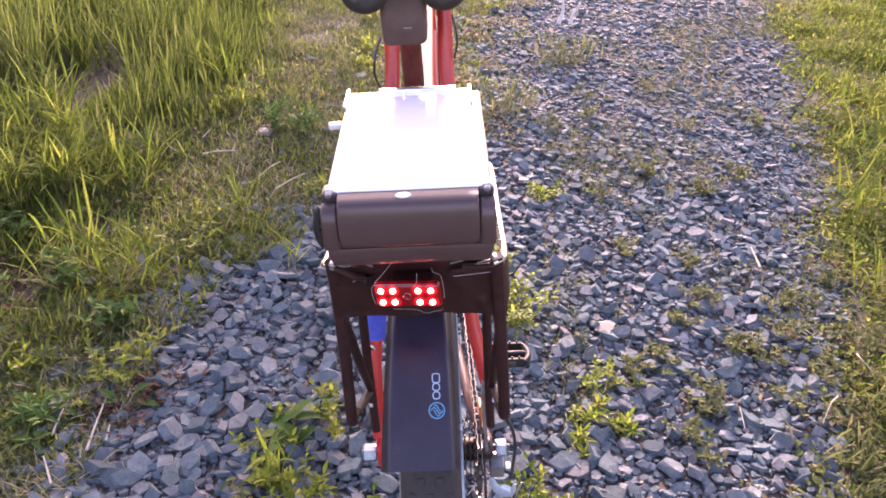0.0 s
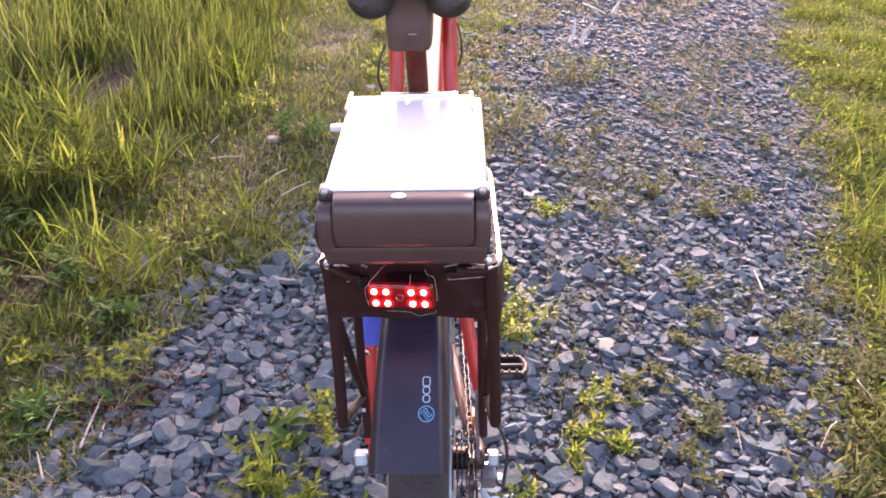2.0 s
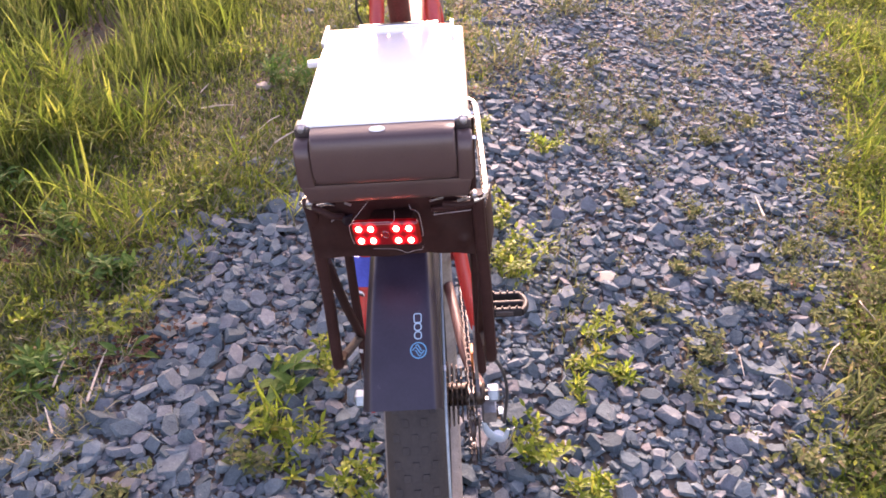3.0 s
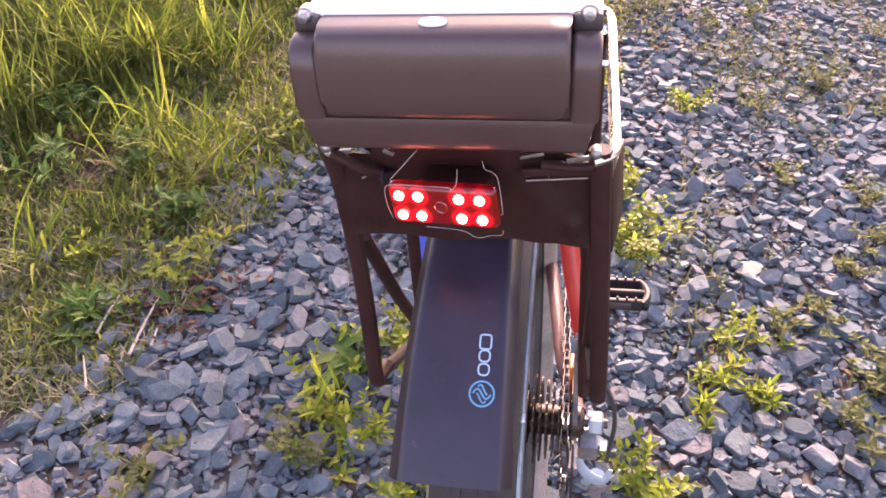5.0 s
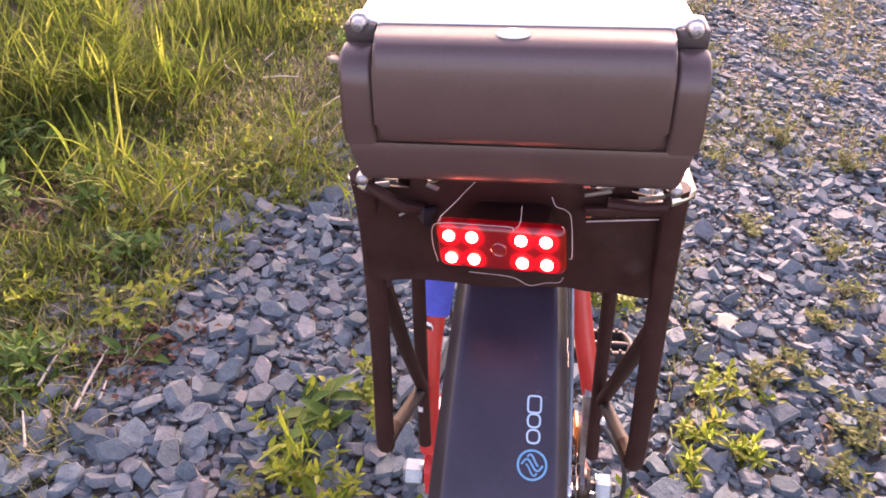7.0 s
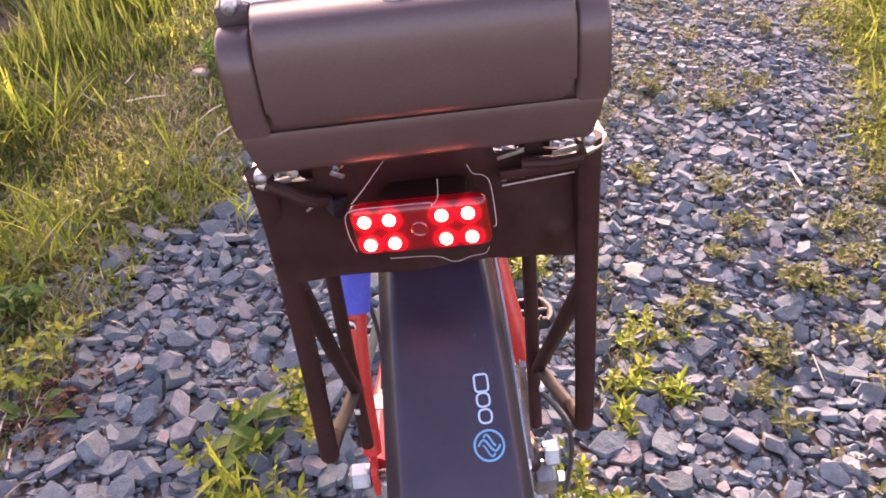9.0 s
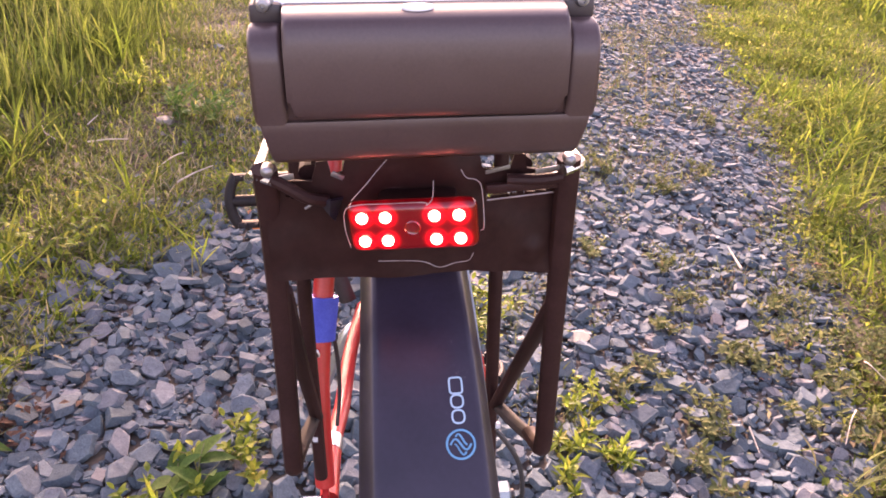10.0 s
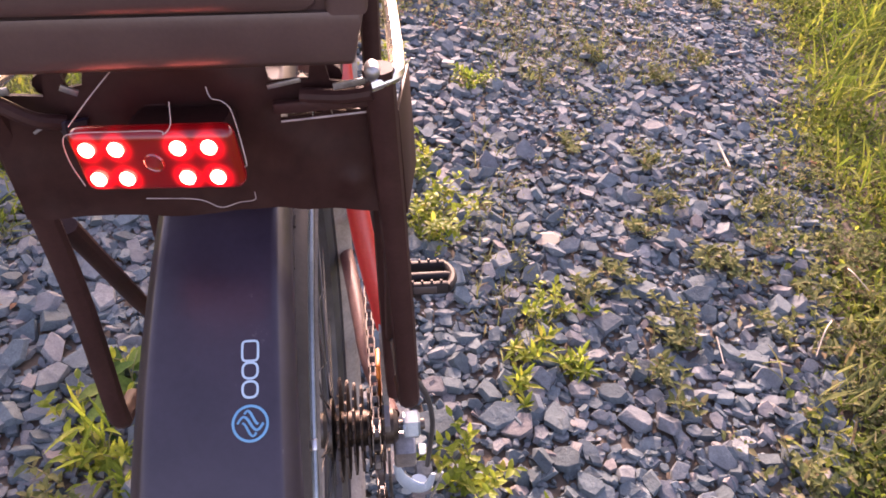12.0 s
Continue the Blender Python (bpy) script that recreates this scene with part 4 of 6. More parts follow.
def saddle_group(parent):
    """Saddle seen from behind, its post and the soft bag that hangs below it."""
    bm = bmesh.new()
    tube(bm, [(-0.0085, 0.236, 0.895), (-0.006, 0.213, 0.975)], 0.0132, 16)
    post = part("seat_post", bm, BLACK_PLASTIC, parent, "black seat post")
    bm = bmesh.new()
    rows = []
    L = 0.27
    for k in range(15):
        u = k / 14
        y = 0.100 + L * u
        half = 0.075 * (1 - u) ** 0.55 + 0.017 if u > 0.10 else 0.060 + 0.2 * u
        half = min(half, 0.0755)
        top = 1.006 + 0.012 * math.sin(u * 5)
        row = []
        for q in range(17):
            a = math.pi * q / 16
            c, s = math.cos(a), math.sin(a)
            row.append(bm.verts.new((-0.006 - half * c, y, top - 0.024 + 0.024 * s ** 0.6 - 0.006 * abs(c) ** 3)))
        for q in range(15, 0, -1):
            a = math.pi * q / 16
            c, s = math.cos(a), math.sin(a)
            row.append(bm.verts.new((-0.006 - half * 0.93 * c, y, top - 0.036 + 0.012 * s ** 0.6 - 0.002 * abs(c) ** 3)))
        rows.append(row)
    m = len(rows[0])
    for a, b in zip(rows, rows[1:]):
        for i in range(m):
            bm.faces.new((a[i], a[(i + 1) % m], b[(i + 1) % m], b[i]))
    bm.faces.new(rows[0][::-1])
    bm.faces.new(rows[-1])
    sad = part("saddle", bm, SADDLE_SKIN, post, "wide black padded saddle")
    for s in (-1, 1):
        bm = bmesh.new()
        made = bmesh.ops.create_uvsphere(bm, u_segments=18, v_segments=12, radius=1.0)["verts"]
        bmesh.ops.transform(bm, matrix=pose(-0.006 + s * 0.046, 0.130, 0.978) @ Matrix.Diagonal((0.0290, 0.030, 0.0260, 1)), verts=made)
        part("saddle_pad", bm, SADDLE_SKIN, post)
    for s in (-1, 1):
        bm = bmesh.new()
        tube(bm, smooth_path([(0.003 + s * 0.022, 0.15, 0.955), (0.003 + s * 0.022, 0.18, 0.946), (0.003 + s * 0.022, 0.26, 0.946), (0.003 + s * 0.012, 0.34, 0.962)], 5), 0.0035, 8)
        part("saddle_rail", bm, BLACK_PLASTIC, post)
    # soft bag under the saddle
    bm = bmesh.new()
    prof = [(0.138, 0.976), (0.130, 0.950), (0.131, 0.930), (0.140, 0.908), (0.205, 0.905), (0.212, 0.940), (0.20, 0.972)]
    extrude_profile(bm, prof, -0.0370, 0.0185, 0.009)
    bag = part("saddle_bag", bm, BAG_CLOTH, post, "soft bag strapped under the saddle, its brown a painted glare veil")
    bm = bmesh.new()
    block(bm, (0.010, 0.002, 0.0018), (-0.0045, 0.1302, 0.9320), 0.0005)
    part("bag_buckle", bm, DULL_ALLOY, bag)
    bm = bmesh.new()
    tube(bm, smooth_path([(-0.040, 0.150, 0.915), (-0.048, 0.145, 0.895), (-0.051, 0.145, 0.872), (-0.046, 0.150, 0.852), (-0.038, 0.17, 0.840)], 6), 0.0016, 8)
    part("light_cable", bm, CABLE, bag, "thin black cable loop")
    bm = bmesh.new()
    tube(bm, smooth_path([(0.050, 0.200, 0.925), (0.0545, 0.195, 0.905), (0.0550, 0.195, 0.885), (0.0510, 0.200, 0.868)], 6), 0.0014, 8)
    part("brake_cable", bm, CABLE, bag)


def front_end(parent):
    for s in (-1, 1):
        bm = bmesh.new()
        tube(bm, smooth_path([(0.003 + s * 0.015, 0.85, 0.655), (-0.004 + s * 0.034, 0.875, 0.60), (-0.004 + s * 0.044, 0.93, 0.45), (s * 0.052, 0.985, AXLE)], 5), [0.013] * 8 + [0.010] * 8, 12)
        part("fork_leg", bm, RED_PAINT, parent)
    bm = bmesh.new()
    tube(bm, [(0.003, 0.80, 0.825), (0.003, 0.785, 0.90)], 0.014, 12)
    part("stem", bm, BLACK_PLASTIC, parent)
    bm = bmesh.new()
    tube(bm, smooth_path([(-0.30, 0.70, 0.93), (-0.18, 0.76, 0.925), (0.003, 0.785, 0.90), (0.186, 0.76, 0.925), (0.306, 0.70, 0.93)], 8), 0.0125, 12)
    part("handlebar", bm, BLACK_PLASTIC, parent)
    wheel("front_wheel", parent, 0.985, 0.28, WHEEL_R, 0.04)


def kickstand(parent):
    bm = bmesh.new()
    tube(bm, smooth_path([(-0.045, 0.38, 0.285), (-0.075, 0.375, 0.25), (-0.160, 0.36, 0.015)], 6), 0.0075, 10)
    part("kickstand", bm, ALLOY, parent, "alloy kickstand, folded out")


bicycle = thing("bicycle", BIKE, "red bicycle with black carrier and mudguard, leaning on its stand", "bicycle")
wheel("rear_wheel", bicycle, 0.0, 0.28, WHEEL_R, 0.045)
frame_tubes(bicycle)
cassette(bicycle)
chain_run(bicycle)
cranks(bicycle)
derailleur(bicycle)
fender(bicycle)
rack(bicycle)
saddle_group(bicycle)
front_end(bicycle)
kickstand(bicycle)


# ---- cargo box on the carrier ----
def cargo_box():
    box = thing("cargo_box", BIKE, "black plastic cargo box with glossy pale lid on the carrier", "box")
    def wide(z):
        return float(np.interp(z, (0.815, 0.822, 0.829, 0.836, 0.842, 0.850), (0.925, 0.932, 0.945, 0.970, 0.992, 1.0)))
    bm = bmesh.new()
    shell = [(-0.188, 0.816), (-0.194, 0.819), (-0.2050, 0.842), (-0.2048, 0.860), (-0.2010, 0.869), (-0.192, 0.876), (-0.180, 0.879), (0.052, 0.880), (0.060, 0.872), (0.058, 0.818), (0.052, 0.816)]
    extrude_profile(bm, shell, -0.0760, 0.0775, 0.003, wide)
    body = part("body", bm, BOX_PLASTIC, box)
    bm = bmesh.new()
    lip = [(-0.192, 0.8155), (-0.2000, 0.8170), (-0.2040, 0.8205), (-0.2055, 0.825), (-0.2062, 0.830), (-0.2066, 0.834), (-0.2068, 0.8370), (-0.2062, 0.8390), (-0.192, 0.8390)]
    extrude_profile(bm, lip, -0.0770, 0.0785, 0.0015, wide)
    part("lower_lip", bm, BOX_PLASTIC, body)
    for x0, x1 in ((-0.0770, -0.0622), (0.0642, 0.0785)):
        bm = bmesh.new()
        cheek = [(-0.185, 0.8380), (-0.2066, 0.8380), (-0.2072, 0.846), (-0.2072, 0.866), (-0.2050, 0.8745), (-0.2000, 0.8790), (-0.1915, 0.8800), (-0.188, 0.876)]
        extrude_profile(bm, cheek, x0, x1, 0.0024)
        part("side_cheek", bm, BOX_PLASTIC, body)
    # raised front flap that curves over the top edge
    bm = bmesh.new()
    flap = [(-0.197, 0.8404), (-0.2068, 0.8404), (-0.2082, 0.8414), (-0.2092, 0.8432), (-0.2099, 0.8458), (-0.2102, 0.850), (-0.2101, 0.858), (-0.2096, 0.8660), (-0.2087, 0.8740), (-0.2072, 0.8800), (-0.2055, 0.8830), (-0.2036, 0.8845), (-0.1960, 0.8857), (-0.1880, 0.8867), (-0.1785, 0.8873), (-0.1785, 0.876), (-0.195, 0.868)]

    def rounded(z):
        return float(np.interp(z, (0.8404, 0.8414, 0.8432, 0.8458, 0.850), (0.925, 0.955, 0.980, 0.994, 1.0)))
    extrude_profile(bm, flap, -0.0616, 0.0636, 0.0026, rounded)
    part("front_flap", bm, BOX_PLASTIC, body)
    bm = bmesh.new()
    prof = [(0.0074, 0.0), (0.0074, 0.0008), (0.0066, 0.0014), (0.001, 0.0016)]
    lathe(bm, prof, 24, (0, 0, 0), False, "z")
    bmesh.ops.transform(bm, matrix=pose(-0.003, -0.1950, 0.8858, 6.0, 0, 0) @ Matrix.Diagonal((0.96, 0.50, 1, 1)), verts=bm.verts)
    part("badge", bm, BADGE, body, "small oval white badge")
    for s in (-1, 1):
        bm = bmesh.new()
        lathe(bm, [(0.0043, 0.004), (0.0043, -0.0005), (0.0034, -0.0010), (0.0032, -0.0040), (0.0025, -0.0056), (0.0012, -0.0060), (0.0010, -0.0050)], 16, (0.001 + s * 0.0705, -0.188, 0.8875), False, "y")
        part("corner_screw", bm, DULL_ALLOY, body, "bright domed corner screw")
        bm = bmesh.new()
        block(bm, (0.0145, 0.020, 0.010), (0.001 + s * 0.0700, -0.180, 0.8825), 0.002)
        part("corner_bracket", bm, BLACK_PLASTIC, body)
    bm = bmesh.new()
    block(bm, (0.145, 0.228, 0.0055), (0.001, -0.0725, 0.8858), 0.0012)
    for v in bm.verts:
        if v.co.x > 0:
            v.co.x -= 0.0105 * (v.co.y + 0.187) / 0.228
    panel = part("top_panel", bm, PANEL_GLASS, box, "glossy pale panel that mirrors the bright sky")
    bm = bmesh.new()
    block(bm, (0.088, 0.008, 0.007), (0.006, 0.0450, 0.8865), 0.0015)
    part("end_bar", bm, ALLOY, panel, "grey metal end bar")
    for s in (-1, 1):
        bm = bmesh.new()
        block(bm, (0.004, 0.05, 0.007), (0.001 + s * 0.0738 - (0.0098 if s > 0 else 0.0), 0.024, 0.887), 0.001)
        part("panel_clip", bm, ALLOY, panel)
    bm = bmesh.new()
    block(bm, (0.020, 0.010, 0.007), (-0.0835, 0.004, 0.866), 0.002)
    latch = part("latch", bm, BADGE, body, "small pale latch tab")
    bm = bmesh.new()
    lathe(bm, [(0.0016, 0.0), (0.0016, 0.0006), (0.0004, 0.0006)], 10, (-0.090, 0.004, 0.8695), False, "z")
    part("latch_hole", bm, CABLE, latch)
    return box


cargo_box()


# ---- tail light ----
def tail_light():
    m = BIKE @ pose(-0.0062, -0.1925, 0.7783, 0, -5.2, -10.0)
    lamp = thing("tail_light", m, "lit red tail light with eight bright diodes, wired to the carrier", "bicycle light")
    bm = bmesh.new()
    block(bm, (0.0660, 0.009, 0.0278), (0.0008, -0.0030, -0.0002), 0.0044, None, 4)
    body = part("lens", bm, LENS_GLOW, lamp, "red plastic lens")
    bm = bmesh.new()
    block(bm, (0.044, 0.034, 0.014), (0, 0.017, -0.004), 0.004)
    part("housing", bm, SHEET_PLASTIC, lamp)
    for x, z in DIODES:
        bm = bmesh.new()
        lathe(bm, [(0.0030, 0.001), (0.0030, -0.0006), (0.0022, -0.0014), (0.0007, -0.0017)], 18, (x, -0.0080, z), False, "y")
        part("diode", bm, LED_GLOW, body, "lit diode")
    bm = bmesh.new()
    lathe(bm, [(0.0042, 0.001), (0.0042, 0.0002), (0.0036, -0.0002), (0.0030, 0.0002), (0.0010, 0.0002)], 18, (0.0010, -0.0080, 0), False, "y")
    part("reflector_button", bm, RED_LENS, body)
    # thin wires bent round the lamp and along the lower edge of the panel
    wires = ([(-0.0325, -0.006, -0.0112), (-0.0336, -0.007, 0.000), (-0.0325, -0.007, 0.0105), (-0.0260, -0.0085, 0.0145), (-0.0090, -0.0085, 0.0147), (0.0079, -0.0085, 0.0146), (0.0092, -0.0088, 0.0132), (0.0123, -0.0070, 0.0161), (0.0132, -0.004, 0.0241)],
             [(0.0269, 0.000, 0.0275), (0.0295, -0.004, 0.0250), (0.0343, -0.006, 0.0245), (0.0368, -0.006, 0.0194), (0.0368, -0.006, -0.0009), (0.0348, -0.004, -0.0050)],
             [(-0.0098, 0.004, 0.0330), (-0.0156, 0.000, 0.0280), (-0.0205, -0.004, 0.0235), (-0.0285, -0.006, 0.0160)],
             [(-0.0245, 0.018, -0.0350), (-0.0011, 0.018, -0.0360), (0.0094, 0.016, -0.0390), (0.0186, 0.016, -0.0365), (0.0261, 0.015, -0.0345), (0.0294, 0.010, -0.0270)])
    for w in wires:
        bm = bmesh.new()
        tube(bm, smooth_path(w, 6), 0.00024, 6)
        part("wire", bm, WIRE, lamp)
    return lamp


tail_light()


# ---- gravel ----
def stone_shapes(n, soft=True):
    """Split slate chips: slabs with an irregular outline, near-parallel cleavage faces, steep broken sides and a knocked-off corner."""
    out = []
    rng = random.Random(11)
    for k in range(n):
        bm = bmesh.new()
        thick = rng.uniform(0.14, 0.36)
        long = rng.uniform(0.50, 0.92)
        sides, start = rng.choice((4, 5, 5, 6, 7)), rng.uniform(0, 6.283)
        slope = (rng.uniform(-0.30, 0.30), rng.uniform(-0.30, 0.30))
        shift = (rng.uniform(-0.16, 0.16), rng.uniform(-0.16, 0.16))
        pts = []
        for i in range(sides):
            a = start + 6.283 * (i + rng.uniform(-0.30, 0.30)) / sides
            r = rng.uniform(0.74, 1.12)
            low = Vector((r * math.cos(a), r * math.sin(a) * long))
            r *= rng.uniform(0.70, 1.04)
            top = Vector((r * math.cos(a) + shift[0], r * math.sin(a) * long + shift[1]))
            pts.append(bm.verts.new((low.x, low.y, -thick * rng.uniform(0.6, 1.0))))
            pts.append(bm.verts.new((top.x, top.y, thick * (0.85 + slope[0] * top.x + slope[1] * top.y))))
        a = rng.uniform(0, 6.283)
        pts.append(bm.verts.new((0.95 * math.cos(a), 0.95 * long * math.sin(a), thick * rng.uniform(-0.5, 0.3))))
        bmesh.ops.convex_hull(bm, input=pts)
        bmesh.ops.delete(bm, geom=[v for v in bm.verts if not v.link_faces], context="VERTS")
        bmesh.ops.dissolve_limit(bm, angle_limit=radians(12), verts=bm.verts, edges=bm.edges)
        if soft:
            bmesh.ops.bevel(bm, geom=list(bm.edges), offset=0.024, segments=1, profile=0.5, affect="EDGES")
        bmesh.ops.triangulate(bm, faces=bm.faces)
        bmesh.ops.recalc_face_normals(bm, faces=bm.faces)
        bm.verts.index_update()
        out.append((np.array([v.co[:] for v in bm.verts]), [[v.index for v in f.verts] for f in bm.faces]))
        bm.free()
    return out


SHAPES = stone_shapes(36)
CHIPS = stone_shapes(36, False)


def gravel():
    rng = random.Random(5)
    places = []
    y = -6.0
    while y < 13.5:
        step = 0.085 if y < -1.2 or y > 8.5 else 0.060 if y < 0.55 or y > 7.0 else 0.0220 if y < 2.2 else 0.0215 if y < 3.4 else 0.0245 if y < 4.8 else 0.032
        x = -1.0
        while x < 5.0:
            px, py = x + rng.uniform(-0.5, 0.5) * step, y + rng.uniform(-0.5, 0.5) * step
            if rng.random() < gravel_share(px, py):
                coarse = 1.04 - 0.10 * max(0.0, min(1.0, (px - 0.1) / 0.3)) - 0.20 * max(0.0, min(1.0, (py - 1.7) / 1.2))
                tip = 18 - 6 * max(0.0, min(1.0, (py - 1.7) / 1.0))
                size = coarse * min(0.034, max(0.009, rng.lognormvariate(math.log(0.0166), 0.42))) * (step / 0.0220) ** 0.5
                places.append((px, py, size, rng.randrange(36), rng.gauss(0, tip), rng.gauss(0, tip), rng.uniform(0, 360), rng.uniform(-0.55, 0.75)))
            x += step
        y += step
    # small chips that fill the gaps between the stones
    y = 0.6
    while y < 3.0:
        step = 0.0165 if y < 1.9 else 0.021
        x = -0.8
        while x < 1.3:
            px, py = x + rng.uniform(-0.5, 0.5) * step, y + rng.uniform(-0.5, 0.5) * step
            if rng.random() < 0.9 * gravel_share(px, py):
                places.append((px, py, rng.uniform(0.0055, 0.0120), rng.randrange(36), rng.gauss(0, 22), rng.gauss(0, 22), rng.uniform(0, 360), rng.uniform(-0.4, 1.6)))
            x += step
        y += step
    # scattered chips on the verge
    for k in range(420):
        py = rng.uniform(0.9, 4.6)
        px = along(py, LEFT_EDGE) - abs(rng.gauss(0.02, 0.17))
        places.append((px, py, rng.uniform(0.009, 0.027), rng.randrange(36), rng.gauss(0, 12), rng.gauss(0, 12), rng.uniform(0, 360), 0.3))
    near, rest = [], []
    for p in places:
        in_stretch = 0.20 < p[0] < 0.60 and 1.02 < p[1] < 1.50 and p[2] > 0.0150
        (near if in_stretch and len(near) < 290 else rest).append(p)
    verts, faces, base = [], [], 0
    for (x, y, s, k, rx, ry, rz, lift) in rest:
        co, fs = SHAPES[k] if s > 0.0115 and 0.75 < y < 2.3 else CHIPS[k]
        m = np.array(turn(rx, ry, rz).to_3x3())
        v = (co * s) @ m.T + np.array((x, y, rise(x, y) + s * (0.25 + 0.42 * lift)))
        verts.append(v)
        faces += [[i + base for i in f] for f in fs]
        base += len(co)
    me = raw_mesh("gravel", np.concatenate(verts).tolist(), faces, STONE)
    bed = tagged(new("gravel", me), "blue-grey crushed slate chippings covering the track", "gravel", kind="stuff")
    shared = [raw_mesh("stone", co.tolist(), fs, STONE) for co, fs in SHAPES]
    for (x, y, s, k, rx, ry, rz, lift) in near:
        ob = new("stone", shared[k])
        ob.parent = bed
        ob.matrix_world = pose(x, y, rise(x, y) + s * (0.25 + 0.42 * lift), rx, ry, rz) @ Matrix.Diagonal((s, s, s, 1))
    return bed


gravel()


def lone_stone(x, y, size, k, rx, ry, rz, label, squash=0.62, name="stone_block", material=None):
    co, fs = SHAPES[k]
    ob = new(name, raw_mesh(name, (co * np.array((1, 1, squash))).tolist(), fs, material or STONE))
    ob.matrix_world = pose(x, y, rise(x, y) + size * 0.40, rx, ry, rz) @ Matrix.Diagonal((size, size, size, 1))
    return tagged(ob, label, "stone")


PALE_STONE = surface("pale_warm_stone", (0.17, 0.142, 0.108), (0.25, 0.215, 0.170), 40, (0.6, 0.75), 0, 0.4, 250, depth=0.002)
lone_stone(0.404, 1.654, 0.034, 3, 4, -4, 20, "flat pale brown stone lying on the gravel", 0.42, material=PALE_STONE)
lone_stone(-0.428, 1.095, 0.036, 7, 6, 4, 50, "large blocky blue-grey stone among the gravel")
lone_stone(-0.335, 1.175, 0.028, 9, 10, 4, 10, "angular blue-grey stone among the gravel")
lone_stone(0.300, 1.195, 0.042, 12, 6, -6, 30, "large pale grey stone beside the wheel")
lone_stone(0.385, 1.200, 0.034, 15, -5, 8, 80, "rounded grey stone beside the wheel")


lone_stone(-0.758, 2.525, 0.032, 5, 5, 8, 40, "pale stone lying in the verge grass", 0.8, material=PALE_STONE)
for k, (xx, yy, size_k) in enumerate(((-0.887, 1.315, 0.036), (-0.828, 1.277, 0.036), (-0.785, 1.343, 0.034), (-0.786, 1.285, 0.026), (-0.765, 1.468, 0.030))):
    lone_stone(xx, yy, size_k, 11 + k, 6, 4 - 3 * k, 47 * k, "flat blue-grey stone half sunk in the verge grass")
lone_stone(-0.824, 1.718, 0.036, 20, 8, -4, 15, "flat grey stone at the edge of the grass")
lone_stone(-0.635, 1.869, 0.036, 23, -6, 6, 70, "flat grey stone at the edge of the grass")


# ---- grass ----
def blades(name, spots, material, label, kind="stuff"):
    """spots: x, y, height, width, heading, lean, bend. Each blade is a tapered, bent strip."""
    a = np.array(spots)
    x, y, h, w, hd, ln, bd = a.T
    z = np.array([rise(p, q) for p, q in zip(x, y)])
    fx, fy = np.cos(hd), np.sin(hd)
    sx, sy = -fy, fx
    rows = []
    for u, ww in ((0, 0.8), (0.4, 1.0), (0.75, 0.7), (1.0, 0.0)):
        out = h * (u * np.sin(ln) + bd * u * u)
        up = h * u * np.cos(ln) * (1 - 0.25 * bd * u)
        cx, cy, cz = x + fx * out, y + fy * out, z + up - 0.004
        rows.append((np.stack((cx - sx * w * ww / 2, cy - sy * w * ww / 2, cz), 1), np.stack((cx + sx * w * ww / 2, cy + sy * w * ww / 2, cz + 0.15 * w * ww), 1)))
    n = len(a)
    v = np.stack([rows[0][0], rows[0][1], rows[1][0], rows[1][1], rows[2][0], rows[2][1], rows[3][0]], 1).reshape(-1, 3)
    faces = []
    for i in range(0, 7 * n, 7):
        faces += [(i, i + 1, i + 3, i + 2), (i + 2, i + 3, i + 5, i + 4), (i + 4, i + 5, i + 6)]
    return tagged(new(name, raw_mesh(name, v.tolist(), faces, material, True)), label, "grass", kind=kind)


def scatter(rng, n, place, height, width, lean=0.35, bend=0.5):
    out, tries = [], 0
    while len(out) < n and tries < n * 30:
        tries += 1
        p = place(rng)
        if p is None:
            continue
        x, y, s = p
        out.append((x, y, rng.uniform(*height) * s, rng.uniform(*width), rng.uniform(0, 6.283), abs(rng.gauss(0, lean)), rng.uniform(0, bend)))
    return out


TALL_LINE = [(0.0, -1.5), (1.4, -1.43), (2.1, -1.27), (2.6, -1.16), (3.4, -1.26), (5.0, -1.50), (9.0, -1.9)]


CLUMPS = []
_r = random.Random(8)
while len(CLUMPS) < 330:
    cy = 0.8 + 7.0 * _r.random() ** 1.15
    cx = along(cy, TALL_LINE) + 0.14 - abs(_r.gauss(0, 0.85))
    near_edge = max(0.0, min(1.0, (along(cy, TALL_LINE) + 0.14 - cx) / 0.70)) * (1.0 - 0.10 * max(0.0, min(3.0, cy - 2.5)))
    CLUMPS.append((cx, cy, 0.04 + 0.07 * _r.random(), (0.30 + 0.70 * near_edge) * _r.uniform(0.55, 1.1)))


def tall_spot(rng):
    p = tall_place(rng)
    u, v = 0.52 * (p[0] + 1.50) - 0.85 * (p[1] - 2.72), 0.85 * (p[0] + 1.50) + 0.52 * (p[1] - 2.72)
    if -0.12 < u < 0.60 and abs(v) < 0.13:
        return None if u < 0.16 or rng.random() < 0.5 else (p[0], p[1], p[2] * 0.45)
    return p


def tall_place(rng):
    if rng.random() < 0.78:
        cx, cy, spread, s = CLUMPS[rng.randrange(len(CLUMPS))]
        return cx + rng.gauss(0, spread), cy + rng.gauss(0, spread), s
    y = 0.8 + 7.2 * rng.random() ** 1.2
    x = along(y, TALL_LINE) + 0.12 - abs(rng.gauss(0, 0.9))
    return x, y, 0.35 + 0.3 * rng.random()


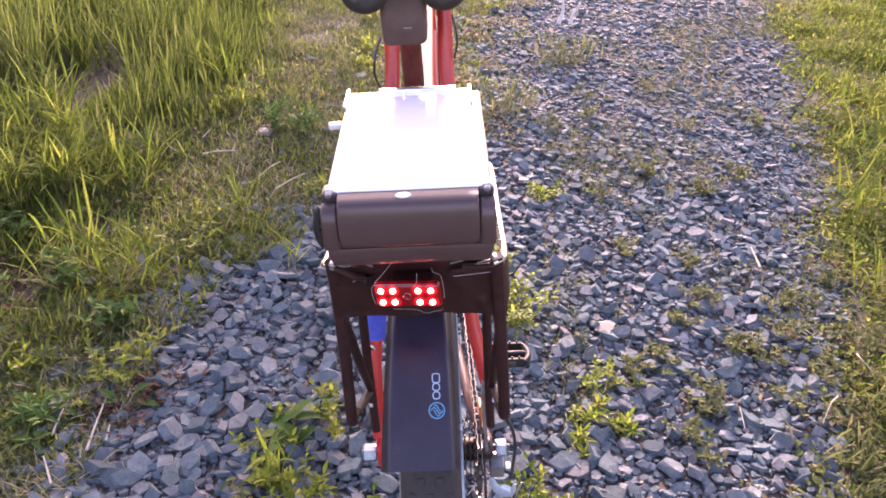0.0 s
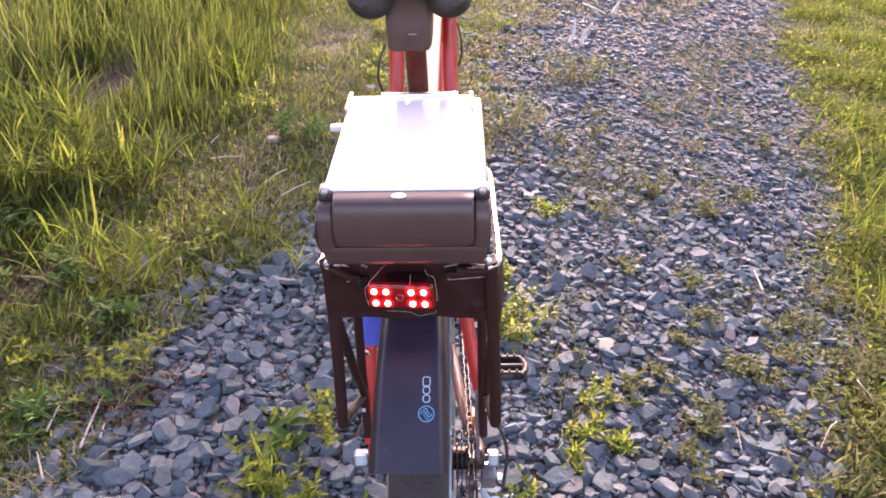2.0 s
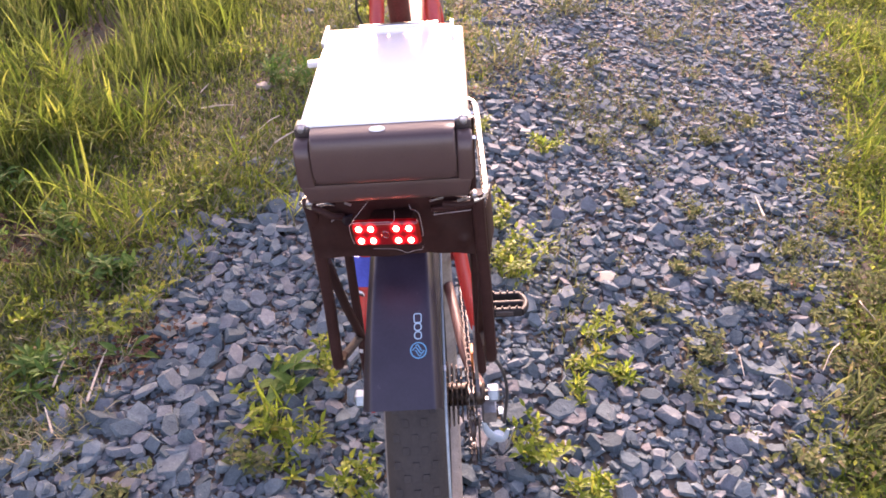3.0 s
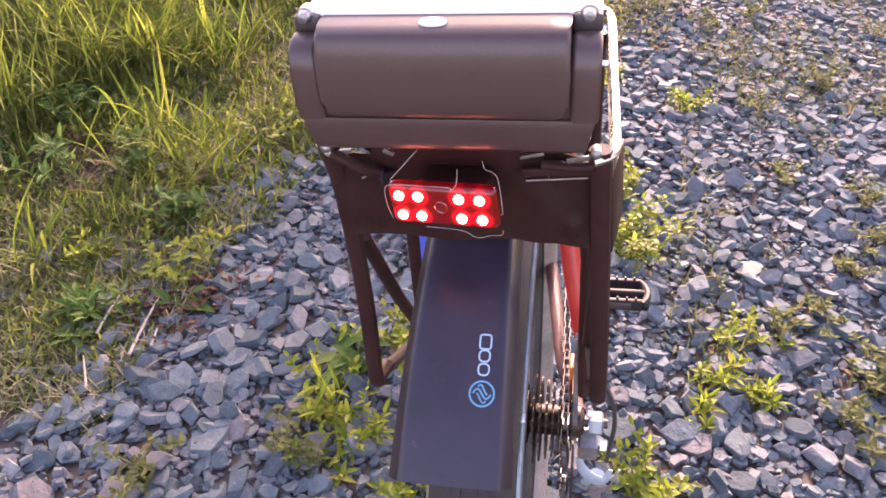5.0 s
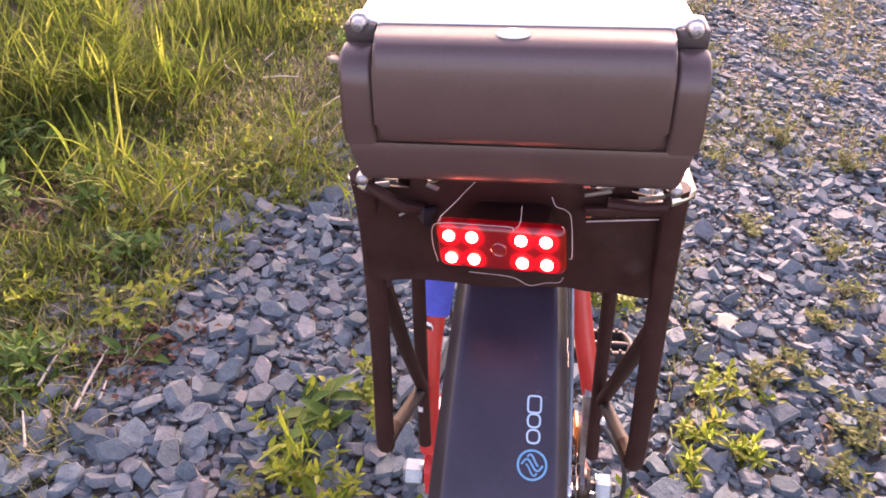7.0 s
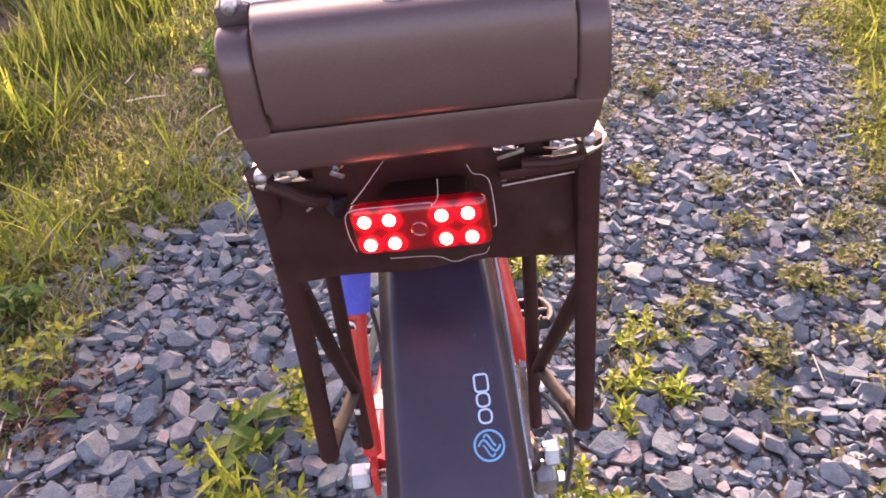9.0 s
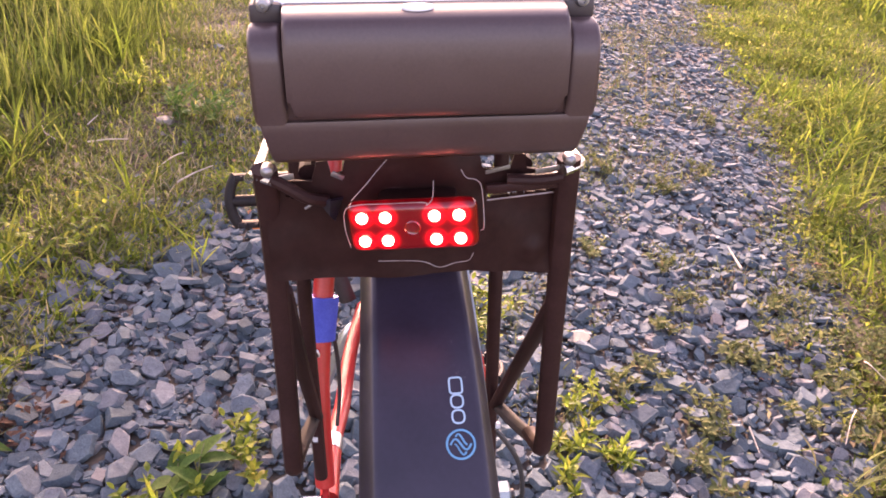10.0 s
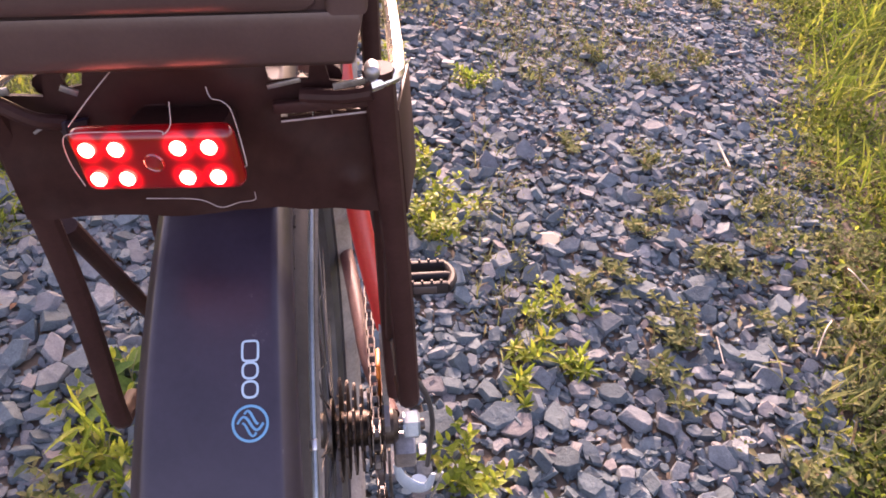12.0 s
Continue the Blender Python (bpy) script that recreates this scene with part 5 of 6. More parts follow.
def left_verge(rng):
    y = 0.9 + 5.5 * rng.random()
    l, t = along(y, LEFT_EDGE), along(y, TALL_LINE)
    x = rng.uniform(t - 0.25, l + 0.10)
    if (x + 1.127) ** 2 + (y - 1.53) ** 2 < 0.010 and rng.random() < 0.6:
        return None
    g = noise.noise((x * 4, y * 4, 7))
    bare = max(0.0, min(1.0, (y - 1.8) / 0.5)) * max(0.0, min(1.0, (x - t - 0.12) / 0.3))
    bare = max(bare, max(0.0, min(1.0, (1.50 - y) / 0.2)) * max(0.0, min(1.0, (x + 1.25) / 0.2)), 0.7 * max(0.0, 1 - (l - x) / 0.28))
    if rng.random() > 0.62 + 0.75 * g or rng.random() < 0.30 * bare:
        return None
    return x, y, (0.8 + 0.5 * g) * (1 - 0.35 * bare)


def trodden(rng):
    """The dry trodden strip between the tall grass and the gravel."""
    y = 1.75 + 4.5 * rng.random() if rng.random() < 0.82 else rng.uniform(0.9, 1.5)
    x = rng.uniform(along(y, TALL_LINE) + (0.05 if y > 1.6 else 0.25), along(y, LEFT_EDGE) + 0.12)
    if noise.noise((x * 5, y * 4, 17.0)) < -0.25 or (y > 2.4 and x > along(y, LEFT_EDGE) - 0.06 and rng.random() < 0.8):
        return None
    return x, y, 1.0


def strip_stems(rng):
    """Thin stems that spread from the tall grass over the trodden strip."""
    y = 1.5 + 3.6 * rng.random()
    x = along(y, TALL_LINE) - 0.05 + abs(rng.gauss(0, 0.17))
    if noise.noise((x * 4, y * 4, 27.0)) < -0.1:
        return None
    return x, y, max(0.35, 1 - (x - along(y, TALL_LINE)) / 0.45)


def dry_verge(rng):
    p = left_verge(rng)
    if p is None or (p[1] > 1.5 and rng.random() < 0.75 * max(0.0, min(1.0, (1.95 - p[1]) / 0.3))):
        return None
    return p


def right_verge(rng):
    y = 0.9 + 6.5 * rng.random() ** 1.1 if rng.random() < 0.85 else rng.gauss(3.5, 3.0)
    r = right_edge(y)
    x = r + rng.gauss(0.0, 0.06) + (1.5 * rng.random() ** 1.2 if rng.random() < 0.8 else abs(rng.gauss(0, 2.2)))
    g = noise.noise((x * 3, y * 3, 5))
    if rng.random() > max(0.3, 0.55 + 1.2 * g):
        return None
    if x - r < 0.45 and rng.random() < 0.25 * max(0.0, min(1.0, (1.9 - y) / 0.4)):
        return None
    return x, y, 0.35 + 0.65 * max(0.0, min(1, (x - r) / 0.35)) + 0.4 * g


def between(rng):
    y = rng.uniform(1.9, 6.8)
    l = along(y, LEFT_EDGE)
    x = rng.uniform(along(y, TALL_LINE), l + 0.25)
    g = noise.noise((x * 3.3, y * 2.2, 12))
    if rng.random() > 0.42 + 0.9 * g or (x > l - 0.05 and rng.random() < 0.6):
        return None
    return x, y, 0.8 + 0.6 * g


def track_tufts(rng):
    y = rng.uniform(1.0, 6.0)
    x = rng.uniform(0.25, right_edge(y))
    if noise.noise((x * 2.6, y * 1.7, 9.0)) < 0.12 + 0.2 * max(0.0, min(1.0, (1.9 - y) / 0.4)):
        return None
    return x, y, 1.0


rng = random.Random(21)
blades("tall_grass", scatter(rng, 21000, tall_spot, (0.18, 0.50), (0.003, 0.008), 0.25, 0.55), TALL, "tall fresh green grass along the verge, lit from behind")
blades("verge_grass", scatter(rng, 50000, left_verge, (0.020, 0.095), (0.0028, 0.0060), 0.7, 0.8), LAWN, "short green grass on the verge beside the track")
blades("dry_grass", scatter(rng, 6500, dry_verge, (0.02, 0.09), (0.0018, 0.004), 1.05, 0.9), DRY, "dry straw-coloured thatch on the verge")
blades("meadow_grass", scatter(rng, 60000, right_verge, (0.025, 0.090), (0.0035, 0.0075), 0.6, 0.9), LAWN, "short yellow-green grass on the far verge")
blades("trodden_grass", scatter(rng, 17000, trodden, (0.015, 0.060), (0.0018, 0.0040), 1.1, 0.9), DRY, "flattened dry straw-coloured grass on the trodden strip")
blades("low_growth", scatter(rng, 26000, trodden, (0.012, 0.050), (0.0022, 0.0050), 0.8, 0.9), MUTED, "muted grey-green low growth on the trodden strip")
blades("thin_stems", scatter(rng, 2600, strip_stems, (0.07, 0.26), (0.0022, 0.0042), 0.3, 0.5), TALL, "thin green grass stems at the edge of the tall grass")
blades("sparse_grass", scatter(rng, 11000, between, (0.015, 0.055), (0.0025, 0.005), 0.8, 0.8), COVER, "thin dry grass growing through the stones")
blades("track_grass", scatter(rng, 6500, track_tufts, (0.015, 0.05), (0.0018, 0.004), 0.7, 0.8), MOSS, "thin low growth between the stones of the track")


def leaf_cover(name, spots, material, label):
    """A mat of small folded leaves; spots: x, y, z, length, heading, tilt."""
    a = np.array(spots)
    x, y, z, ln, hd, tl = a.T
    z = z + np.array([rise(p, q) for p, q in zip(x, y)])
    fx, fy, up = np.cos(hd) * np.cos(tl), np.sin(hd) * np.cos(tl), np.sin(tl)
    sx, sy = -np.sin(hd), np.cos(hd)
    def at(u, w, lift):
        return np.stack((x + fx * ln * u + sx * ln * w, y + fy * ln * u + sy * ln * w, z + up * ln * u + lift * ln), 1)
    v = np.stack([at(0, 0, 0), at(0.5, -0.28, 0.12), at(0.55, 0, 0.0), at(0.5, 0.28, 0.12), at(1.0, 0, -0.08)], 1).reshape(-1, 3)
    faces = []
    for i in range(0, len(v), 5):
        faces += [(i, i + 2, i + 1), (i, i + 3, i + 2), (i + 1, i + 2, i + 4), (i + 2, i + 3, i + 4)]
    return tagged(new(name, raw_mesh(name, v.tolist(), faces, material, True)), label, "ground cover", kind="stuff")


def cover_spots(rng, n, place, length, height):
    out, tries = [], 0
    while len(out) < n and tries < n * 40:
        tries += 1
        p = place(rng)
        if p is None:
            continue
        out.append((p[0], p[1], rng.uniform(*height) * p[2], rng.uniform(*length), rng.uniform(0, 6.283), rng.gauss(0.25, 0.5)))
    return out


def moss_patch(rng):
    """Soft patches of low growth that spread over the stones on the far half of the track."""
    y = 1.0 + 5.0 * rng.random()
    x = rng.uniform(0.22, right_edge(y) + 0.04)
    big = noise.noise((x * 3.4, y * 2.0, 31.0))
    small = noise.noise((x * 13, y * 10, 4.0))
    edge = max(0.0, 1 - (right_edge(y) - x) / 0.22)
    if big + 0.7 * small + 0.35 * edge + 0.06 * min(3, y - 1) < 0.36 + 0.25 * max(0.0, min(1.0, (2.2 - y) / 0.5)):
        return None
    return x, y, 1.0


def track_centre(rng):
    """The grown-over strip between the wheel tracks, ahead of the bicycle."""
    y = rng.uniform(2.2, 6.5)
    x = along(y, LEFT_EDGE) + abs(rng.gauss(0, 0.16)) - 0.05
    if noise.noise((x * 7, y * 5, 14.0)) < 0.0:
        return None
    return x, y, 1.0


leaf_cover("moss_cover", cover_spots(rng, 8500, moss_patch, (0.006, 0.013), (0.012, 0.034)), MOSS, "soft patches of low green growth spreading over the stones")
leaf_cover("strip_cover", cover_spots(rng, 5000, track_centre, (0.010, 0.026), (0.008, 0.030)), THATCH, "brown leaf and bark litter along the inner edge of the gravel")
leaf_cover("clover_cover", cover_spots(rng, 44000, right_verge, (0.012, 0.028), (0.008, 0.060)), COVER, "mat of yellow-green clover leaves along the grass verge")
leaf_cover("verge_cover", cover_spots(rng, 13000, left_verge, (0.008, 0.018), (0.005, 0.045)), COVER, "low green leaves among the verge grass")
leaf_cover("litter", cover_spots(rng, 5000, dry_verge, (0.010, 0.028), (0.003, 0.022)), THATCH, "dry brown leaf and straw litter on the verge")
leaf_cover("path_litter", cover_spots(rng, 4500, between, (0.010, 0.026), (0.003, 0.026)), THATCH, "straw litter between the tall grass and the gravel")


def far_meadow(rng):
    y = rng.gauss(3.0, 5.0)
    side = rng.random() < 0.5
    x = right_edge(y) + 0.05 + abs(rng.gauss(0, 4.0)) if side else along(y, LEFT_EDGE) - 0.15 - abs(rng.gauss(0, 4.0))
    if 0.9 < y < 6.5 and -2.4 < x < 2.6:
        return None
    return x, y, 1.0 + 0.5 * noise.noise((x, y, 2.0))


blades("open_meadow", scatter(rng, 70000, far_meadow, (0.06, 0.24), (0.008, 0.020), 0.6, 0.9), LAWN, "rough meadow grass all round the track")


def near_fringe(rng):
    """The trodden fringe of the far verge beside the bicycle."""
    y = rng.uniform(0.7, 2.1)
    x = right_edge(y) + rng.gauss(0.13, 0.13)
    if noise.noise((x * 9, y * 9, 19.0)) < 0.05:
        return None
    return x, y, 1.0


leaf_cover("fringe_cover", cover_spots(rng, 7000, near_fringe, (0.007, 0.016), (0.004, 0.030)), MOSS, "low mossy growth along the fringe of the verge")
leaf_cover("fringe_litter", cover_spots(rng, 1500, near_fringe, (0.010, 0.026), (0.003, 0.018)), THATCH, "dry litter along the fringe of the verge")


def dead_patch(rng):
    cx, cy, spread = rng.choice(((-0.837, 1.368, 0.035), (-0.610, 1.260, 0.035), (-0.660, 1.170, 0.035), (-1.127, 1.53, 0.07), (-1.127, 1.53, 0.07), (-1.15, 1.55, 0.09), (-1.50, 2.72, 0.10), (-1.53, 2.77, 0.08), (-1.20, 1.72, 0.05)))
    return rng.gauss(cx, spread * 1.3), rng.gauss(cy, spread), 1.0


leaf_cover("dead_litter", cover_spots(rng, 1300, dead_patch, (0.009, 0.022), (0.004, 0.026)), RUST, "reddish-brown dead leaf litter in the verge")


# ---- weeds ----
def leaf_mesh(name, long, wide, fold, droop, material, lobes=False):
    rows = []
    for k in range(7):
        u = k / 6
        half = wide * math.sin(math.pi * min(1, u * 0.96 + 0.04)) ** 0.8 * (1 - 0.35 * u)
        if lobes and k % 2:
            half *= 0.55
        z = droop * u * u * long
        rows.append([(-half, u * long, -z + fold * half), (0, u * long, -z), (half, u * long, -z + fold * half)])
    verts = [p for r in rows for p in r]
    faces = []
    for k in range(6):
        a = 3 * k
        faces += [(a, a + 1, a + 4, a + 3), (a + 1, a + 2, a + 5, a + 4)]
    return raw_mesh(name, verts, faces, material, True)


LEAVES = {
    "narrow": [leaf_mesh("leaf", 0.024, 0.0042, 0.5, d, WEED) for d in (-0.2, 0.3, 0.6)],
    "oval": [leaf_mesh("leaf", 0.0185, 0.0054, 0.35, d, WEED) for d in (-0.1, 0.3, 0.6)],
    "low": [leaf_mesh("leaf", 0.019, 0.0048, 0.4, d, MOSS) for d in (0.0, 0.4)],
    "broad": [leaf_mesh("leaf", 0.066, 0.017, 0.4, d, BROAD) for d in (0.15, 0.5)],
    "tuft": [leaf_mesh("leaf", 0.065, 0.0040, 0.6, d, MOSS) for d in (0.0, 0.35)],
    "dark": [leaf_mesh("leaf", 0.034, 0.0060, 0.5, d, BROAD) for d in (0.0, 0.4)],
    "strap": [leaf_mesh("leaf", 0.170, 0.0042, 0.6, d, STRAP) for d in (0.10, 0.35, 0.6)],
    "blade": [leaf_mesh("leaf", 0.085, 0.0042, 0.6, d, WEED) for d in (0.0, 0.35)],
}
STEM = surface("weed_stem", (0.14, 0.15, 0.05), (0.24, 0.20, 0.08), 80, (0.6, 0.7), 0, 0.1)


def weed(x, y, wide, tall, stems, kind, seed, label, single=True, group=""):
    """A clump: stems that spread from the root, each with leaves up its length."""
    rg = random.Random(seed)
    root = thing("weed", pose(x, y, rise(x, y) + (0.010 if kind == "low" else 0.0)), label, "plant", group)
    spots = []
    for s in range(int(stems * (0.85 if kind == "low" else 1.15))):
        bm = bmesh.new()
        a, reach, h = rg.uniform(0, 6.283), wide * 0.5 * rg.random() ** 0.6, tall * rg.uniform(0.45, 1.0)
        bx, by = rg.gauss(0, wide * 0.16), rg.gauss(0, wide * 0.16)
        tip = Vector((bx + reach * math.cos(a), by + reach * math.sin(a), h))
        mid = Vector((bx, by, 0)).lerp(tip, 0.5) + Vector((0, 0, h * 0.16))
        path = smooth_path([(bx, by, -0.006), mid, tip], 4)
        tube(bm, path, [0.0014 - 0.0008 * i / (len(path) - 1) for i in range(len(path))], 5)
        part("stem", bm, STEM, root)
        count = {"broad": 3, "blade": 2, "strap": 2, "tuft": 2, "low": 13}.get(kind, 14)
        for k in range(count):
            u = (k + 1) / count if kind != "broad" else 0.25 * k
            i = min(len(path) - 1, int(u * (len(path) - 1)))
            az = math.degrees(a) - 90 + 137.5 * k + rg.uniform(-25, 25)
            spots.append((path[i], rg.uniform(5, 60) if kind not in ("blade", "tuft", "strap") else rg.uniform(45, 80), az, rg.uniform(0.65, 1.2), rg.randrange(9)))
    meshes = LEAVES[kind]
    if single:
        for p, up, az, s, k in spots:
            ob = new("leaf", meshes[k % len(meshes)])
            ob.parent = root
            ob.matrix_basis = Matrix.Translation(p) @ turn(0, 0, az) @ turn(up, 0, 0) @ Matrix.Diagonal((s, s, s, 1))
        return root
    verts, faces, base = [], [], 0
    for p, up, az, s, k in spots:
        me = meshes[k % len(meshes)]
        m = Matrix.Translation(p) @ turn(0, 0, az) @ turn(up, 0, 0) @ Matrix.Diagonal((s, s, s, 1))
        verts += [tuple(m @ v.co) for v in me.vertices]
        faces += [[i + base for i in q.vertices] for q in me.polygons]
        base += len(me.vertices)
    ob = new("leaves", raw_mesh("leaves", verts, faces, meshes[0].materials[0], True))
    ob.parent = root
    tagged(ob, kind="stuff")
    return root


SUNLIT = "yellow-green leafy weed growing through the gravel"
LOW = "low mossy green weed creeping between the stones"
BROADL = "broad-leaved green weed growing in the gravel"
GRASSY = "tuft of bright grass blades in the gravel"
EDGE = "leafy green weed at the edge of the gravel"
weed(0.160, 1.650, 0.20, 0.110, 27, "oval", 1, "bushy yellow-green weed lit by the low sun")
weed(0.115, 1.870, 0.13, 0.075, 10, "oval", 36, SUNLIT)
weed(0.400, 1.440, 0.12, 0.060, 8, "oval", 2, SUNLIT)
weed(0.472, 1.490, 0.09, 0.045, 9, "low", 3, LOW)
weed(0.332, 1.240, 0.08, 0.038, 5, "narrow", 4, SUNLIT)
weed(0.355, 1.335, 0.08, 0.040, 7, "narrow", 5, SUNLIT)
weed(0.238, 1.075, 0.13, 0.070, 12, "oval", 6, SUNLIT)
weed(0.345, 1.000, 0.10, 0.050, 9, "narrow", 7, SUNLIT)
weed(0.672, 1.815, 0.12, 0.036, 11, "low", 8, LOW)
weed(0.620, 1.385, 0.10, 0.032, 9, "low", 9, LOW)
weed(0.572, 1.275, 0.10, 0.045, 11, "low", 10, LOW)
weed(0.545, 1.550, 0.09, 0.030, 10, "low", 11, LOW)
weed(0.795, 1.600, 0.15, 0.035, 10, "low", 12, LOW)
weed(0.595, 1.715, 0.08, 0.030, 8, "low", 37, LOW)
weed(0.765, 1.140, 0.12, 0.040, 11, "low", 38, LOW)
weed(-0.215, 1.235, 0.16, 0.050, 12, "oval", 13, SUNLIT)
weed(-0.275, 1.160, 0.10, 0.060, 5, "broad", 14, BROADL)
weed(-0.305, 1.075, 0.17, 0.042, 12, "oval", 15, SUNLIT)
weed(-0.265, 1.060, 0.06, 0.080, 6, "blade", 16, GRASSY)
weed(-0.205, 1.010, 0.15, 0.042, 12, "narrow", 17, SUNLIT)
weed(-0.085, 0.930, 0.15, 0.065, 12, "oval", 39, SUNLIT)
weed(-0.290, 0.960, 0.12, 0.045, 10, "low", 40, LOW)
weed(-0.690, 1.285, 0.18, 0.095, 13, "oval", 18, EDGE)
weed(-0.635, 1.215, 0.09, 0.040, 3, "broad", 19, BROADL)
weed(-0.765, 1.775, 0.22, 0.095, 13, "oval", 20, EDGE)
weed(-0.500, 0.860, 0.14, 0.045, 11, "low", 41, LOW)
weed(-0.790, 1.115, 0.16, 0.070, 9, "dark", 21, EDGE, False)
weed(-0.984, 1.581, 0.17, 0.100, 6, "dark", 22, EDGE, False)
weed(-1.243, 1.680, 0.20, 0.130, 7, "dark", 42, EDGE, False)
weed(0.230, 2.295, 0.12, 0.050, 10, "oval", 23, SUNLIT, False)
weed(0.398, 2.362, 0.12, 0.040, 10, "low", 24, LOW, False)
weed(0.024, 2.386, 0.13, 0.060, 10, "oval", 28, SUNLIT, False)
weed(0.590, 2.560, 0.13, 0.040, 12, "low", 25, LOW, False)
weed(0.070, 2.950, 0.24, 0.070, 18, "tuft", 26, "muted tuft of low grass blades in the gravel", False)
weed(0.290, 3.620, 0.36, 0.070, 28, "low", 27, LOW, False)
weed(0.918, 2.590, 0.16, 0.050, 12, "low", 29, LOW, False)
weed(0.880, 1.300, 0.18, 0.050, 16, "tuft", 30, "muted tuft of grass at the edge of the gravel", False)
weed(-0.420, 1.730, 0.05, 0.110, 4, "blade", 31, GRASSY, False)
weed(-0.450, 2.150, 0.16, 0.060, 8, "narrow", 33, "leafy green weed in the verge grass", False)


for k, (xx, yy, wide_k, tall_k) in enumerate(((0.854, 1.716, 0.13, 0.050), (0.745, 1.640, 0.10, 0.040), (0.663, 1.976, 0.09, 0.035), (0.836, 1.455, 0.14, 0.055), (0.915, 1.577, 0.14, 0.055), (0.627, 1.440, 0.09, 0.040),
                                            (1.108, 3.103, 0.20, 0.050), (0.700, 3.357, 0.18, 0.040), (0.770, 2.966, 0.16, 0.040), (0.407, 3.222, 0.20, 0.040), (0.415, 2.997, 0.14, 0.045), (0.263, 2.847, 0.14, 0.045))):
    weed(xx, yy, wide_k, tall_k, 9, "low", 300 + k, LOW, False)
weed(0.105, 3.010, 0.24, 0.110, 24, "tuft", 320, "muted tuft of low grass blades in the gravel", False)
weed(0.335, 3.646, 0.34, 0.100, 26, "tuft", 321, "muted tuft of low grass blades in the gravel", False)
weed(0.426, 1.313, 0.07, 0.032, 6, "narrow", 60, SUNLIT)
weed(0.484, 2.018, 0.10, 0.035, 9, "low", 61, LOW, False)
weed(0.904, 1.834, 0.14, 0.035, 12, "low", 62, LOW, False)
weed(0.776, 2.449, 0.14, 0.040, 11, "low", 63, LOW, False)
weed(-0.762, 1.439, 0.15, 0.090, 9, "dark", 64, EDGE, False)
weed(-0.895, 1.278, 0.14, 0.060, 8, "narrow", 66, EDGE, False)

# clumps of strap-leaved grass and leafy plants that break up both verges
STRAPPY = "clump of bright strap-leaved grass in the verge"
for k, (xx, yy, tall_k, count) in enumerate(((-1.286, 1.876, 0.10, 16), (-1.012, 2.157, 0.08, 7), (-1.091, 2.124, 0.06, 6), (-1.452, 2.417, 0.12, 16), (-1.22, 2.02, 0.08, 10), (-1.40, 2.10, 0.12, 14),
                                             (-1.36, 1.62, 0.10, 12), (-1.30, 2.20, 0.14, 16), (-1.18, 1.95, 0.12, 14), (-1.10, 1.98, 0.07, 8), (-1.52, 2.22, 0.15, 16), (-1.44, 1.95, 0.13, 16), (-1.02, 2.02, 0.06, 6), (-0.98, 1.22, 0.04, 8), (-0.66, 1.98, 0.04, 5), (1.30, 2.42, 0.05, 10), (1.22, 1.92, 0.05, 10), (1.42, 2.10, 0.06, 11), (1.55, 2.9, 0.06, 12), (1.12, 1.55, 0.04, 9))):
    weed(xx, yy, 0.09, tall_k, count, "strap", 200 + k, STRAPPY, False)
_v = random.Random(55)
for k in range(50):
    yy = _v.uniform(1.0, 4.0)
    if k % 2:
        xx, tall_k = right_edge(yy) + _v.uniform(0.02, 0.9), _v.uniform(0.05, 0.10)
    else:
        yy = 1.35 + (yy - 1.0) * 0.88
        xx, tall_k = _v.uniform(along(yy, TALL_LINE) - 0.15, along(yy, LEFT_EDGE) - 0.10), _v.uniform(0.05, 0.11)
    weed(xx, yy, _v.uniform(0.12, 0.26), tall_k, _v.randrange(8, 15), _v.choice(("strap", "low", "tuft", "strap", "narrow") if k % 2 else ("strap", "low", "tuft", "dark", "narrow")), 100 + k, "leafy green weed in the verge grass", False)


# ---- dry sticks and straw ----
def twig(pts, r, label, material=None):
    bm = bmesh.new()
    x0, y0 = pts[0][0], pts[0][1]
    path = smooth_path([(x - x0, y - y0, z) for x, y, z in pts], 5)
    tube(bm, path, [r * (1 - 0.5 * i / (len(path) - 1)) for i in range(len(path))], 7)
    ob = new("twig", mesh_of("twig", bm, material or TWIG))
    ob.matrix_world = pose(x0, y0, rise(x0, y0) + 0.018)
    return tagged(ob, label, "twig", "dry twigs on the ground")


DRYT = "pale dry twig lying on the ground"
twig([(-0.653, 1.059, 0.002), (-0.668, 1.135, 0.008), (-0.681, 1.209, 0.010)], 0.0030, DRYT)
twig([(-0.742, 1.088, 0.002), (-0.750, 1.135, 0.008), (-0.757, 1.183, 0.010)], 0.0028, DRYT)
twig([(-0.678, 0.973, 0.002), (-0.724, 1.029, 0.008)], 0.0026, DRYT)
twig([(-0.626, 1.087, 0.004), (-0.635, 1.123, 0.010)], 0.0026, DRYT)
twig([(0.86, 1.99, 0.01), (0.85, 2.08, 0.02)], 0.0036, DRYT)
twig([(-0.899, 2.302, 0.006), (-0.85, 2.325, 0.010), (-0.801, 2.341, 0.010)], 0.003, DRYT)
twig([(-0.603, 2.145, 0.006), (-0.575, 2.20, 0.010), (-0.539, 2.254, 0.012)], 0.003, DRYT)
twig([(1.011, 1.635, 0.012), (1.000, 1.600, 0.030), (1.022, 1.562, 0.020)], 0.0018, DRYT)
twig([(0.919, 1.473, 0.020), (0.885, 1.430, 0.030), (0.859, 1.381, 0.012)], 0.0018, DRYT)
twig([(0.684, 1.402, 0.020), (0.686, 1.344, 0.012)], 0.0016, DRYT)
